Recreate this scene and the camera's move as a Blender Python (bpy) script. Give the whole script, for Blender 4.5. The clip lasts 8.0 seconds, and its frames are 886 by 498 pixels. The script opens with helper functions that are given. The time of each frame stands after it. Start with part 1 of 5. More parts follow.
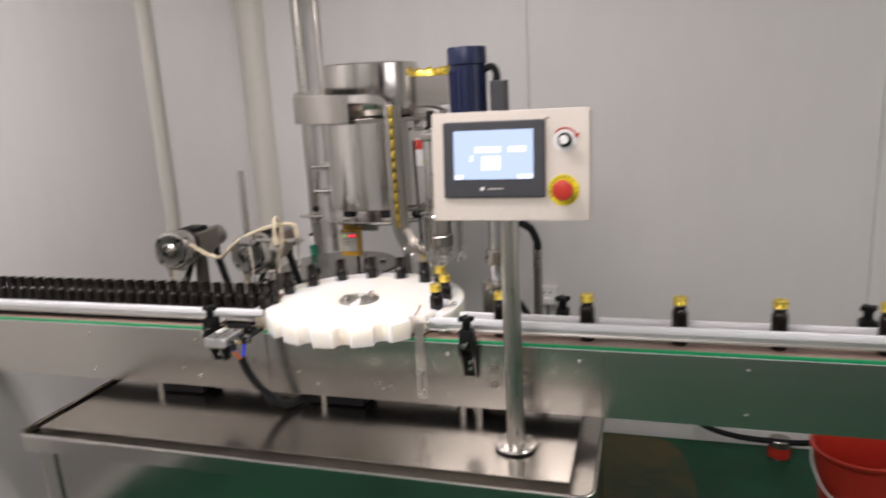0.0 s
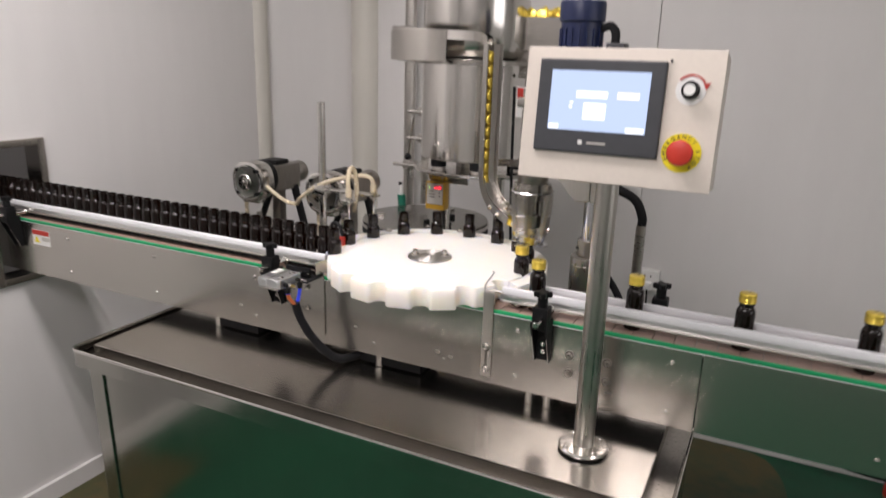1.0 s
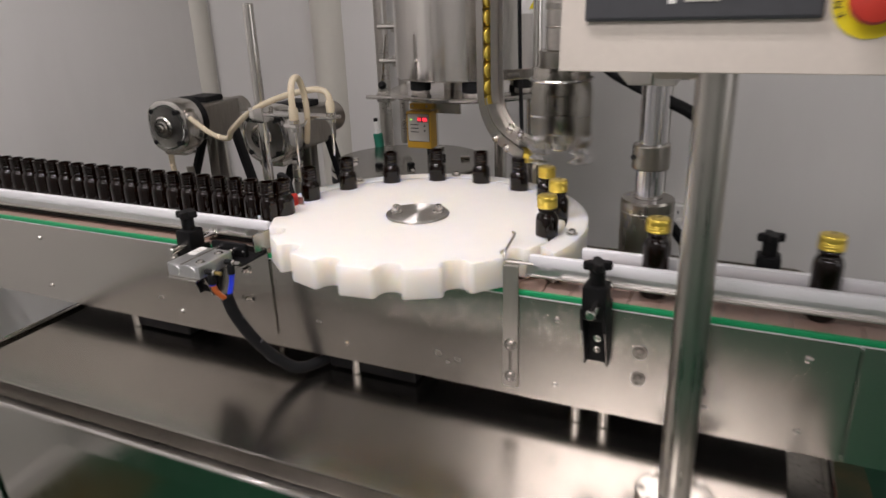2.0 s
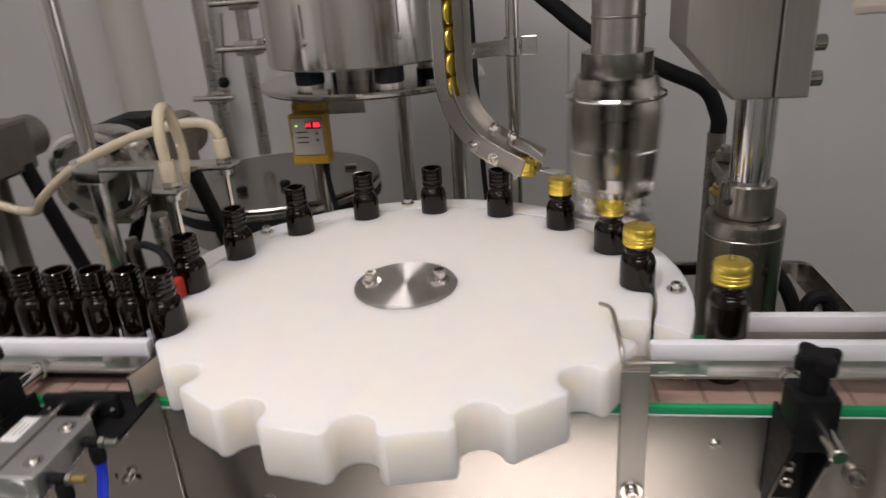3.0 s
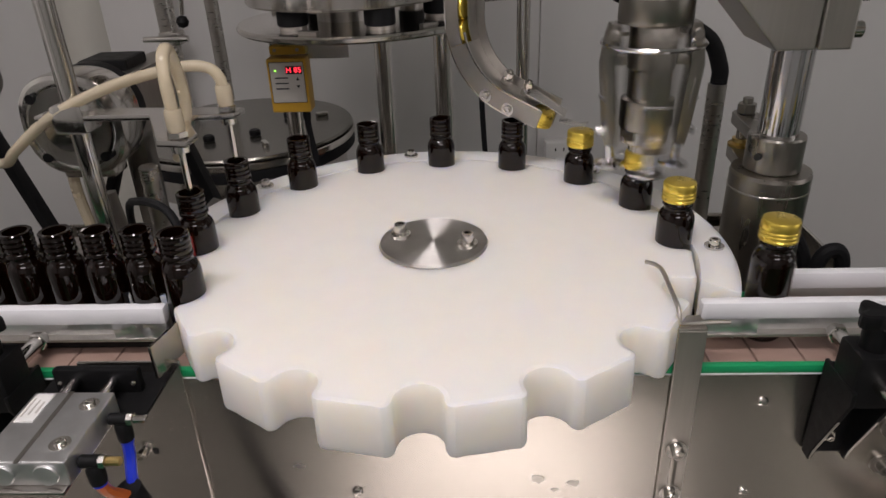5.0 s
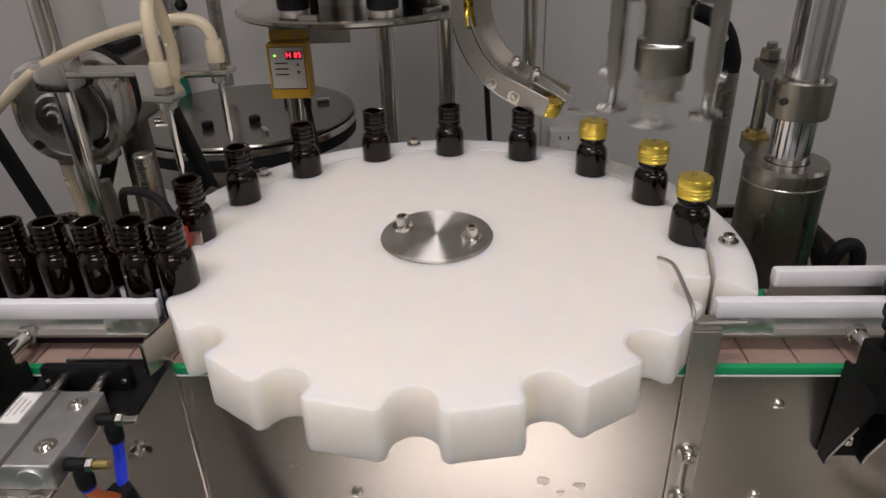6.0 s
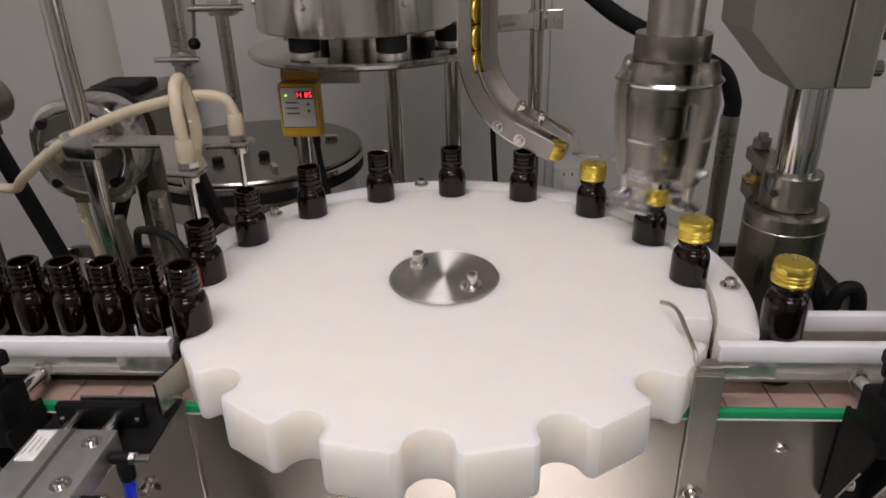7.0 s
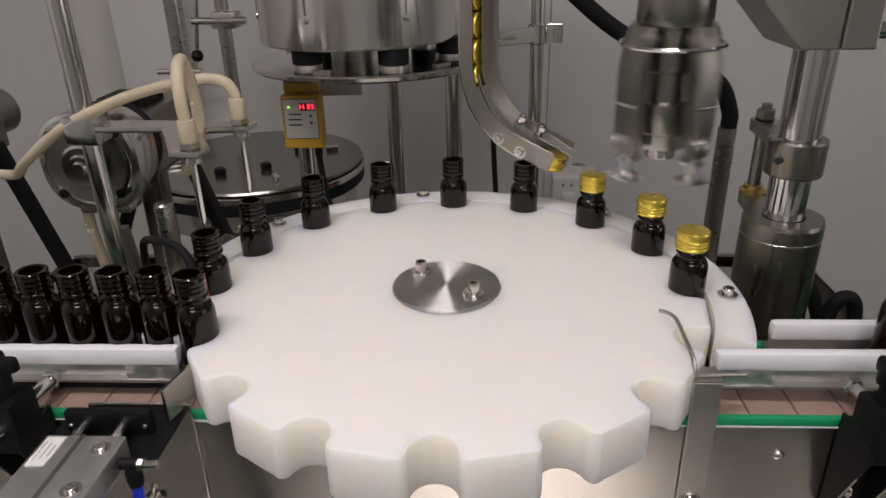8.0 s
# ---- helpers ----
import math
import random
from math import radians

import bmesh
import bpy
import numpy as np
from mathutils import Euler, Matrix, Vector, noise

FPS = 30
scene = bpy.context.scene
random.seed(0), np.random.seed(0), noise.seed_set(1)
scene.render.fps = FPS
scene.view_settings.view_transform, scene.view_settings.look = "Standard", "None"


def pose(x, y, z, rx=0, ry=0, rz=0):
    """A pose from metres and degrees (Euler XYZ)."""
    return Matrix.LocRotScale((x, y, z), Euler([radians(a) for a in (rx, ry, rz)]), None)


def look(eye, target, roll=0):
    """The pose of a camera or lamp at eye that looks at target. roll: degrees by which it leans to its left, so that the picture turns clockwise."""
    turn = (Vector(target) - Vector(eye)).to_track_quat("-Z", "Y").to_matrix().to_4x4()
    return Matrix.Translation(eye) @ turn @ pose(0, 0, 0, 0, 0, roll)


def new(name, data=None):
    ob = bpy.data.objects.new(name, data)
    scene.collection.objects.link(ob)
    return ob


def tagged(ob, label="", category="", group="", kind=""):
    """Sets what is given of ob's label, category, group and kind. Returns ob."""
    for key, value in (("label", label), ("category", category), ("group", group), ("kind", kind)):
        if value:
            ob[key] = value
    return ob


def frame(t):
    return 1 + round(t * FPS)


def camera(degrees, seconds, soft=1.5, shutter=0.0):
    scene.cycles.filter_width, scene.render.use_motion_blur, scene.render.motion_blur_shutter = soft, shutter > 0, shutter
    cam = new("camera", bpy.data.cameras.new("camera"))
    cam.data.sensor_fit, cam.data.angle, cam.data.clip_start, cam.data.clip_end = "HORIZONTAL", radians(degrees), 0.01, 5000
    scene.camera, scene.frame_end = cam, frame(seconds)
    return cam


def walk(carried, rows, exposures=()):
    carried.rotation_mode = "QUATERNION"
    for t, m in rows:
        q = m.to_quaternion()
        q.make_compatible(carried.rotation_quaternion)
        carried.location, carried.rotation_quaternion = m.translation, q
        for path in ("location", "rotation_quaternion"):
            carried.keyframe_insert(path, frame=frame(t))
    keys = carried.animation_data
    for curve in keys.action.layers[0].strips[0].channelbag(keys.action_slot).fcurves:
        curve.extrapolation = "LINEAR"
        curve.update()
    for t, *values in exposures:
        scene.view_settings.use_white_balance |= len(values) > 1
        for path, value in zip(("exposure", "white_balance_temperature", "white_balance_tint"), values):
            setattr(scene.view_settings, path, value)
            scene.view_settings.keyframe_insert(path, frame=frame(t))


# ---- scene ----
cam = camera(65.8, 8.0, 1.5, 0.5)
PATH = [
    (0, (0.645, -1.571, 1.448), (0.082, 0.297, 1.008), -3.1),
    (0.3, (0.647, -1.542, 1.42), (-0.061, 0.27, 0.956), -2.5),
    (0.5, (0.667, -1.481, 1.42), (-0.081, 0.311, 0.94), -0.1),
    (0.8, (0.654, -1.412, 1.407), (-0.221, 0.317, 0.913), 1.2),
    (1, (0.629, -1.372, 1.39), (-0.205, 0.364, 0.851), 1.7),
    (1.2, (0.599, -1.294, 1.356), (-0.217, 0.441, 0.787), -1.1),
    (2.3, (0.329, -0.842, 1.266), (-0.426, 0.863, 0.542), -1.8),
    (2.5, (0.258, -0.772, 1.259), (-0.398, 0.97, 0.525), -2.1),
    (3, (0.067, -0.613, 1.234), (-0.198, 1.217, 0.472), -4.1),
    (3.5, (-0.001, -0.589, 1.234), (-0.112, 1.223, 0.395), -3.1),
    (4, (-0.023, -0.594, 1.238), (-0.1, 1.187, 0.33), -1.7),
    (4.5, (-0.023, -0.595, 1.236), (-0.112, 1.189, 0.337), -2.2),
    (6, (-0.026, -0.564, 1.227), (-0.12, 1.199, 0.288), -1.9),
    (6.5, (-0.029, -0.567, 1.227), (-0.122, 1.191, 0.278), -1.4),
    (7, (-0.029, -0.572, 1.242), (-0.132, 1.232, 0.383), -1.5),
    (7.5, (-0.032, -0.58, 1.245), (-0.129, 1.234, 0.409), -1.6),
    (8, (-0.032, -0.582, 1.246), (-0.131, 1.234, 0.415), -1.4),
]
walk(cam, [(t, look(eye, target, roll)) for t, eye, target, roll in PATH],
     [(0, 0.70), (1.2, 0.57), (2.3, 0.18), (3.0, -0.03), (3.5, -0.16), (8.0, -0.16)])

# ---- place ----
# World and lamps ---------------------------------------------------------
world = bpy.data.worlds.new("world")
scene.world = world
world.use_nodes = True
world.node_tree.nodes["Background"].inputs[0].default_value = (0.9, 0.95, 1.0, 1)
world.node_tree.nodes["Background"].inputs[1].default_value = 0.003
FLOOR, CEILING = -0.11, 2.62


def tube_light(x, y, watts, sx=1.15, sy=0.045):
    data = bpy.data.lights.new("ceiling_lamp", "AREA")
    data.shape, data.size, data.size_y, data.energy, data.color = "RECTANGLE", sx, sy, watts, (1.0, 0.918, 0.938)
    ob = new("ceiling_lamp", data)
    ob.matrix_world = pose(x, y, CEILING - 0.10)
    return ob


# first placed by the shadows it casts; the others are unseen added fill
LAMPS = [(-0.38, -0.66, 21.0), (2.1, -0.70, 2.0), (2.1, -2.25, 1.5), (-1.93, -0.10, 5.0)]
PANEL = (0.08, -2.25, 1.20, 0.95)             # the flat ceiling panel behind the camera: x, y, width, depth
for lx, ly, w in LAMPS:
    for dy in (-0.08, 0.08):
        tube_light(lx, ly + dy, w / 2)
tube_light(PANEL[0], PANEL[1], 29.0, PANEL[2] - 0.04, PANEL[3] - 0.04)
WINDOW = (-2.05, -0.05, 0.85, 2.25)           # the window in the east wall: y0, y1, z0, z1


def window_light(watts):
    """The light of the sky through the window in the east wall, whose reflection stands in the bright steel."""
    y0, y1, z0, z1 = WINDOW
    data = bpy.data.lights.new("window_light", "AREA")
    data.shape, data.size, data.size_y, data.energy, data.color = "RECTANGLE", y1 - y0 - 0.08, z1 - z0 - 0.08, watts, (1.0, 0.94, 0.955)
    ob = new("window_light", data)
    ob.matrix_world = pose(3.82, (y0 + y1) / 2, (z0 + z1) / 2, 90, 0, 90)


window_light(13.0)
scene.view_settings.exposure = 0.0


# Materials ---------------------------------------------------------------
def material(name, color, rough=0.5, metal=0.0, grain=None, amount=0.12, bump=0.0, stretch=(1, 1, 1), wear=0.0,
             coat=0.0, transmission=0.0, emission=None, strength=0.0, ior=1.45, subsurface=0.0, second=None):
    """A node material: colour varied at two scales, roughness varied by wear, and a fine relief."""
    mat = bpy.data.materials.new(name)
    mat.use_nodes = True
    nt = mat.node_tree
    b = nt.nodes["Principled BSDF"]
    b.inputs["Base Color"].default_value = (*color, 1)
    b.inputs["Roughness"].default_value = rough
    b.inputs["Metallic"].default_value = metal
    b.inputs["Coat Weight"].default_value = coat
    b.inputs["Transmission Weight"].default_value = transmission
    b.inputs["IOR"].default_value = ior
    b.inputs["Subsurface Weight"].default_value = subsurface
    b.inputs["Subsurface Radius"].default_value = (1.0, 0.90, 0.70)
    b.inputs["Subsurface Scale"].default_value = 0.032
    if emission:
        b.inputs["Emission Color"].default_value = (*emission, 1)
        b.inputs["Emission Strength"].default_value = strength
    if grain:
        tc = nt.nodes.new("ShaderNodeTexCoord")
        mp = nt.nodes.new("ShaderNodeMapping")
        mp.inputs["Scale"].default_value = stretch
        nt.links.new(tc.outputs["Object"], mp.inputs[0])
        fine = nt.nodes.new("ShaderNodeTexNoise")
        fine.inputs["Scale"].default_value, fine.inputs["Detail"].default_value = grain, 4
        nt.links.new(mp.outputs[0], fine.inputs[0])
        broad = nt.nodes.new("ShaderNodeTexNoise")
        broad.inputs["Scale"].default_value, broad.inputs["Detail"].default_value = max(grain / 25, 1.5), 3
        nt.links.new(tc.outputs["Object"], broad.inputs[0])
        add = nt.nodes.new("ShaderNodeMath")
        add.operation = "ADD"
        nt.links.new(fine.outputs[0], add.inputs[0])
        nt.links.new(broad.outputs[0], add.inputs[1])
        ramp = nt.nodes.new("ShaderNodeMapRange")
        ramp.inputs[1].default_value, ramp.inputs[2].default_value = 0.6, 1.4
        nt.links.new(add.outputs[0], ramp.inputs[0])
        mix = nt.nodes.new("ShaderNodeMix")
        mix.data_type = "RGBA"
        dark = second or tuple(c * (1 - amount) for c in color)
        mix.inputs[6].default_value = (*dark, 1)
        mix.inputs[7].default_value = (*[min(1, c * (1 + amount * 0.5)) for c in color], 1)
        nt.links.new(ramp.outputs[0], mix.inputs[0])
        nt.links.new(mix.outputs[2], b.inputs["Base Color"])
        if wear:
            rr = nt.nodes.new("ShaderNodeMapRange")
            rr.inputs[3].default_value, rr.inputs[4].default_value = max(0.02, rough - wear), rough + wear
            nt.links.new(ramp.outputs[0], rr.inputs[0])
            nt.links.new(rr.outputs[0], b.inputs["Roughness"])
        if bump:
            bp = nt.nodes.new("ShaderNodeBump")
            bp.inputs["Strength"].default_value, bp.inputs["Distance"].default_value = bump, 0.002
            nt.links.new(fine.outputs[0], bp.inputs["Height"])
            nt.links.new(bp.outputs[0], b.inputs["Normal"])
    return mat


STEEL = material("brushed_steel", (0.50, 0.475, 0.44), 0.30, 1.0, 160, 0.14, 0.02, (0.05, 1, 1), 0.06)
STEEL_SHEET = material("steel_sheet", (0.56, 0.53, 0.49), 0.25, 1.0, 260, 0.04, 0.0, (0.02, 1, 1))
TABLE_SHEET = material("table_sheet", (0.47, 0.445, 0.41), 0.22, 1.0, 240, 0.06, 0.0, (0.03, 1, 1))
SATIN = material("satin_steel", (0.55, 0.52, 0.48), 0.42, 1.0, 300, 0.10, 0.03, (1, 1, 0.05), 0.06)
MIRROR_STEEL = material("polished_sheet", (0.42, 0.40, 0.37), 0.15, 1.0, 60, 0.08, 0.015, (1, 1, 0.1), 0.04)
POLISHED = material("polished_steel", (0.66, 0.635, 0.60), 0.16, 1.0, 90, 0.08, 0.0, (1, 1, 0.1), 0.04)
CHROME = material("chromed_rod", (0.70, 0.69, 0.70), 0.13, 1.0, 50, 0.05, 0.0, (1, 1, 0.1), 0.03)
DARK_STEEL = material("worn_and_shaded_steel", (0.36, 0.34, 0.31), 0.35, 1.0, 140, 0.25, 0.08, (1, 1, 0.2), 0.1)
ALUMINIUM = material("cast_aluminium", (0.72, 0.72, 0.72), 0.38, 1.0, 120, 0.12, 0.08, (1, 1, 1), 0.08)
HDPE = material("white_polyethylene", (0.885, 0.855, 0.80), 0.42, 0.0, 40, 0.03, 0.02, (1, 1, 1), 0.06, subsurface=1.0)
RAIL_WHITE = material("white_guide_film", (0.80, 0.80, 0.82), 0.28, 0.0, 60, 0.06, 0.03, (0.1, 1, 1), 0.06)
BLACK = material("black_plastic_and_shade", (0.007, 0.007, 0.0075), 0.48, 0.0, 120, 0.3, 0.06, (1, 1, 1), 0.1)
RUBBER = material("black_rubber_and_shade", (0.010, 0.010, 0.011), 0.6, 0.0, 90, 0.3, 0.1, (1, 1, 1), 0.1)
AMBER = material("amber_glass", (0.0045, 0.0014, 0.0006), 0.04, 0.0, 30, 0.25, 0.0, (1, 1, 1), 0.015, coat=0.0, transmission=0.06, ior=1.5)
GOLD = material("gold_aluminium", (0.84, 0.63, 0.11), 0.30, 0.85, 90, 0.15, 0.04, (1, 1, 1), 0.07)
GREEN = material("green_wear_strip", (0.01, 0.30, 0.11), 0.4, 0.0, 60, 0.18, 0.0, (0.1, 1, 1), 0.08)
SLAT = material("brown_chain_slat", (0.33, 0.225, 0.185), 0.45, 0.0, 90, 0.18, 0.04, (0.4, 1, 1), 0.08)
WALL = material("white_wall_panel", (0.70, 0.685, 0.67), 0.38, 0.0, 14, 0.045, 0.015, (1, 1, 0.2), 0.06)
TRIM = material("cream_cove_trim", (0.62, 0.60, 0.54), 0.4, 0.0, 20, 0.07, 0.0, (1, 1, 0.2), 0.06)
FLOOR_PAINT = material("green_epoxy_floor", (0.012, 0.080, 0.040), 0.46, 0.0, 9, 0.55, 0.03, (1, 1, 1), 0.14)
FLOOR_STAIN = material("brown_worn_floor", (0.095, 0.066, 0.028), 0.45, 0.0, 14, 0.60, 0.05, (1, 1, 1), 0.14, second=(0.022, 0.048, 0.022))
# wall paint dimmed where unseen, to hold down bounced light and reflections
DIM_WALL = material("dimmed_unseen_wall", (0.44, 0.43, 0.42), 0.5, 0.0, 10, 0.08, 0.0)
CEIL = material("ceiling_panel", (0.72, 0.71, 0.69), 0.6, 0.0, 10, 0.05, 0.0)
CREAM = material("cream_powder_coat", (0.66, 0.60, 0.53), 0.42, 0.25, 120, 0.06, 0.05, (1, 1, 1), 0.06)
BEZEL = material("grey_bezel", (0.045, 0.047, 0.052), 0.38, 0.0, 90, 0.15, 0.03, (1, 1, 1), 0.05)
SCREEN = material("lit_screen", (0.02, 0.02, 0.03), 0.25, 0.0, emission=(0.58, 0.70, 1.0), strength=0.68)
SCREEN_WHITE = material("lit_screen_field", (0.02, 0.02, 0.03), 0.25, 0.0, emission=(0.97, 0.97, 1.0), strength=1.0)
SCREEN_PINK = material("lit_screen_warm_field", (0.02, 0.02, 0.03), 0.25, 0.0, emission=(1.0, 0.86, 0.87), strength=0.95)
RED = material("red_plastic", (0.50, 0.035, 0.02), 0.36, 0.0, 60, 0.15, 0.02, (1, 1, 1), 0.07)
YELLOW = material("yellow_disc", (0.75, 0.62, 0.01), 0.4, 0.0, 60, 0.08)
AMBER_BOX = material("yellow_housing", (0.50, 0.29, 0.03), 0.42, 0.0, 70, 0.15, 0.04, (1, 1, 1), 0.08)
LABEL = material("label_film", (0.48, 0.46, 0.42), 0.4, 0.0, 60, 0.08)
PAPER = material("white_label", (0.75, 0.74, 0.72), 0.5, 0.0, 60, 0.06)
INK = material("dark_print", (0.02, 0.02, 0.02), 0.5, 0.0, 60, 0.1)
RED_INK = material("red_print", (0.45, 0.03, 0.02), 0.5, 0.0, 60, 0.1)
LED = material("red_led_digits", (0.05, 0.0, 0.0), 0.3, 0.0, emission=(1.0, 0.035, 0.06), strength=2.6)
LED_GREEN = material("green_led", (0.0, 0.05, 0.0), 0.3, 0.0, emission=(0.4, 1.0, 0.1), strength=2.0)
TUBE = material("silicone_tube", (0.80, 0.70, 0.52), 0.24, 0.0, 50, 0.10, 0.0, (1, 1, 1), 0.06, transmission=0.45)
PLATE_GREY = material("dull_steel_plate", (0.44, 0.42, 0.39), 0.36, 1.0, 120, 0.1, 0.02, (1, 1, 1), 0.08)
CLEAR = material("clear_acrylic", (0.86, 0.88, 0.88), 0.05, 0.0, 40, 0.03, 0.0, (1, 1, 1), 0.02, transmission=1.0)
BLUE_PAINT = material("blue_motor_paint", (0.008, 0.014, 0.052), 0.38, 0.0, 80, 0.2, 0.08, (1, 1, 1), 0.08)
GREY_PLASTIC = material("dark_grey_plastic", (0.06, 0.06, 0.065), 0.45, 0.0, 80, 0.2, 0.03)
BLUE_HOSE = material("blue_hose", (0.01, 0.035, 0.60), 0.3, 0.0, 60, 0.12)
ORANGE_HOSE = material("orange_hose", (0.60, 0.14, 0.03), 0.3, 0.0, 60, 0.12)
BRASS = material("brass", (0.62, 0.46, 0.18), 0.3, 1.0, 80, 0.15)
TEAL = material("green_tape", (0.01, 0.16, 0.10), 0.4, 0.0, 60, 0.2)
SOCKET = material("socket_plastic", (0.78, 0.77, 0.75), 0.35, 0.0, 60, 0.04)
GLOW = material("lamp_tube", (0.9, 0.9, 0.9), 0.4, 0.0, emission=(1.0, 0.96, 0.9), strength=6.0)

for _m, _level in ((AMBER, 0.42), (BLACK, 0.2), (RUBBER, 0.2), (GREY_PLASTIC, 0.3), (FLOOR_PAINT, 0.3), (FLOOR_STAIN, 0.3)):
    _m.node_tree.nodes["Principled BSDF"].inputs["Specular IOR Level"].default_value = _level


# Mesh helpers ------------------------------------------------------------
def box(sx, sy, sz, at=(0, 0, 0), bevel=0.0, turn=(0, 0, 0), into=None):
    b = bmesh.new()
    bmesh.ops.create_cube(b, size=1)
    bmesh.ops.scale(b, vec=(sx, sy, sz), verts=b.verts)
    if bevel:
        bmesh.ops.bevel(b, geom=list(b.edges), offset=bevel, segments=2, affect="EDGES", profile=0.6)
    return place(b, pose(*at, *turn), into)


def place(b, m, into=None):
    bmesh.ops.transform(b, matrix=m, verts=b.verts)
    return merge(into, b) if into is not None else b


def merge(a, b):
    me = bpy.data.meshes.new("tmp")
    b.to_mesh(me)
    b.free()
    a.from_mesh(me)
    bpy.data.meshes.remove(me)
    return a


def lathe(profile, seg=32, at=(0, 0, 0), turn=(0, 0, 0), into=None, start=0.0, sweep=360.0):
    """A body of revolution about z from (radius, height) pairs; closed at the ends where the radius is 0."""
    b = bmesh.new()
    full = abs(sweep - 360) < 1e-6
    n = seg if full else seg + 1
    rings = []
    for r, z in profile:
        if r < 1e-6:
            rings.append([b.verts.new((0, 0, z))])
        else:
            rings.append([b.verts.new((r * math.cos(radians(start + sweep * i / seg)), r * math.sin(radians(start + sweep * i / seg)), z)) for i in range(n)])
    for p, q in zip(rings, rings[1:]):
        for i in range(seg):
            j = (i + 1) % n
            if len(p) == 1 and len(q) == 1:
                continue
            if len(p) == 1:
                b.faces.new((p[0], q[j], q[i]))
            elif len(q) == 1:
                b.faces.new((p[i], p[j], q[0]))
            else:
                b.faces.new((p[i], p[j], q[j], q[i]))
    bmesh.ops.recalc_face_normals(b, faces=b.faces)
    return place(b, pose(*at, *turn), into)


def cyl(r, h, at=(0, 0, 0), turn=(0, 0, 0), seg=32, bevel=0.0, into=None, r2=None):
    """A cylinder whose base centre is at the given place, with softened rims."""
    r2 = r if r2 is None else r2
    k = bevel
    prof = [(0, 0), (r - k, 0)] + ([(r, k)] if k else []) + ([(r2, h - k)] if k else []) + [(r2 - k, h), (0, h)]
    return lathe(prof, seg, at, turn, into)


def ring(r_in, r_out, h, at=(0, 0, 0), turn=(0, 0, 0), seg=40, bevel=0.0015, into=None):
    k = bevel
    prof = [(r_in, 0), (r_out - k, 0), (r_out, k), (r_out, h - k), (r_out - k, h), (r_in, h), (r_in, 0)]
    return lathe(prof, seg, at, turn, into)


def sweep_tube(points, r, seg=10, smooth=6, into=None):
    """A round tube along a smooth line through the points."""
    pts = [Vector(p) for p in points]
    line = []
    for i in range(len(pts) - 1):
        p0, p1, p2, p3 = pts[max(i - 1, 0)], pts[i], pts[i + 1], pts[min(i + 2, len(pts) - 1)]
        for k in range(smooth):
            u = k / smooth
            line.append(0.5 * ((2 * p1) + (p2 - p0) * u + (2 * p0 - 5 * p1 + 4 * p2 - p3) * u * u + (3 * p1 - p0 - 3 * p2 + p3) * u ** 3))
    line.append(pts[-1])
    b = bmesh.new()
    rings, up = [], Vector((0.3, 0.2, 0.93)).normalized()
    for i, p in enumerate(line):
        d = (line[min(i + 1, len(line) - 1)] - line[max(i - 1, 0)]).normalized()
        side = d.cross(up)
        if side.length < 1e-4:
            side = d.cross(Vector((1, 0, 0)))
        side.normalize()
        up = side.cross(d).normalized()
        rings.append([b.verts.new(p + r * (math.cos(2 * math.pi * k / seg) * side + math.sin(2 * math.pi * k / seg) * up)) for k in range(seg)])
    for p, q in zip(rings, rings[1:]):
        for k in range(seg):
            b.faces.new((p[k], p[(k + 1) % seg], q[(k + 1) % seg], q[k]))
    b.faces.new(rings[0][::-1])
    b.faces.new(rings[-1])
    bmesh.ops.recalc_face_normals(b, faces=b.faces)
    return merge(into, b) if into is not None else b


def slab(outline, z0, z1, into=None, m=None, bevel=0.0):
    """A prism over a closed outline of (x, y) pairs."""
    b = bmesh.new()
    lo = [b.verts.new((x, y, z0)) for x, y in outline]
    hi = [b.verts.new((x, y, z1)) for x, y in outline]
    b.faces.new(lo[::-1])
    top = b.faces.new(hi)
    n = len(lo)
    for i in range(n):
        b.faces.new((lo[i], lo[(i + 1) % n], hi[(i + 1) % n], hi[i]))
    bmesh.ops.recalc_face_normals(b, faces=b.faces)
    if bevel:
        rim = [e for f in b.faces if len(f.verts) == n and n > 4 for e in f.edges] if n > 4 else list(b.edges)
        bmesh.ops.bevel(b, geom=list(set(rim)), offset=bevel, segments=2, affect="EDGES", profile=0.6)
    if m is not None:
        bmesh.ops.transform(b, matrix=m, verts=b.verts)
    return merge(into, b) if into is not None else b


def mesh_of(name, b, mat, sharp=32):
    """Smooth shading, broken at sharp edges and where a broad flat face meets a narrow bevel."""
    me = bpy.data.meshes.new(name)
    area = {f: f.calc_area() for f in b.faces}
    for f in b.faces:
        f.smooth = True
    for e in b.edges:
        if len(e.link_faces) == 2:
            turn = e.calc_face_angle(0.0)
            p, q = (area[f] for f in e.link_faces)
            e.smooth = not (turn > radians(sharp) or (turn > radians(9) and max(p, q) > 14 * min(p, q)))
    b.to_mesh(me)
    b.free()
    me.materials.append(mat)
    return me


def part(name, b, mat, parent, label=""):
    """Links a bmesh as one mesh object under a thing or a part, in that thing's space."""
    ob = new(name, mesh_of(name, b, mat) if isinstance(b, bmesh.types.BMesh) else b)
    ob.parent = parent
    return tagged(ob, label)


def thing(name, label, category, at=(0, 0, 0), group="", rz=0.0):
    ob = new(name)
    ob.empty_display_size = 0.02
    ob.matrix_basis = pose(*at, 0, 0, rz)
    return tagged(ob, label, category, group)


def solid(name, b, mat, label, category="", group="", kind="", at=(0, 0, 0)):
    ob = new(name, mesh_of(name, b, mat))
    ob.matrix_basis = pose(*at)
    return tagged(ob, label, category, group, kind)


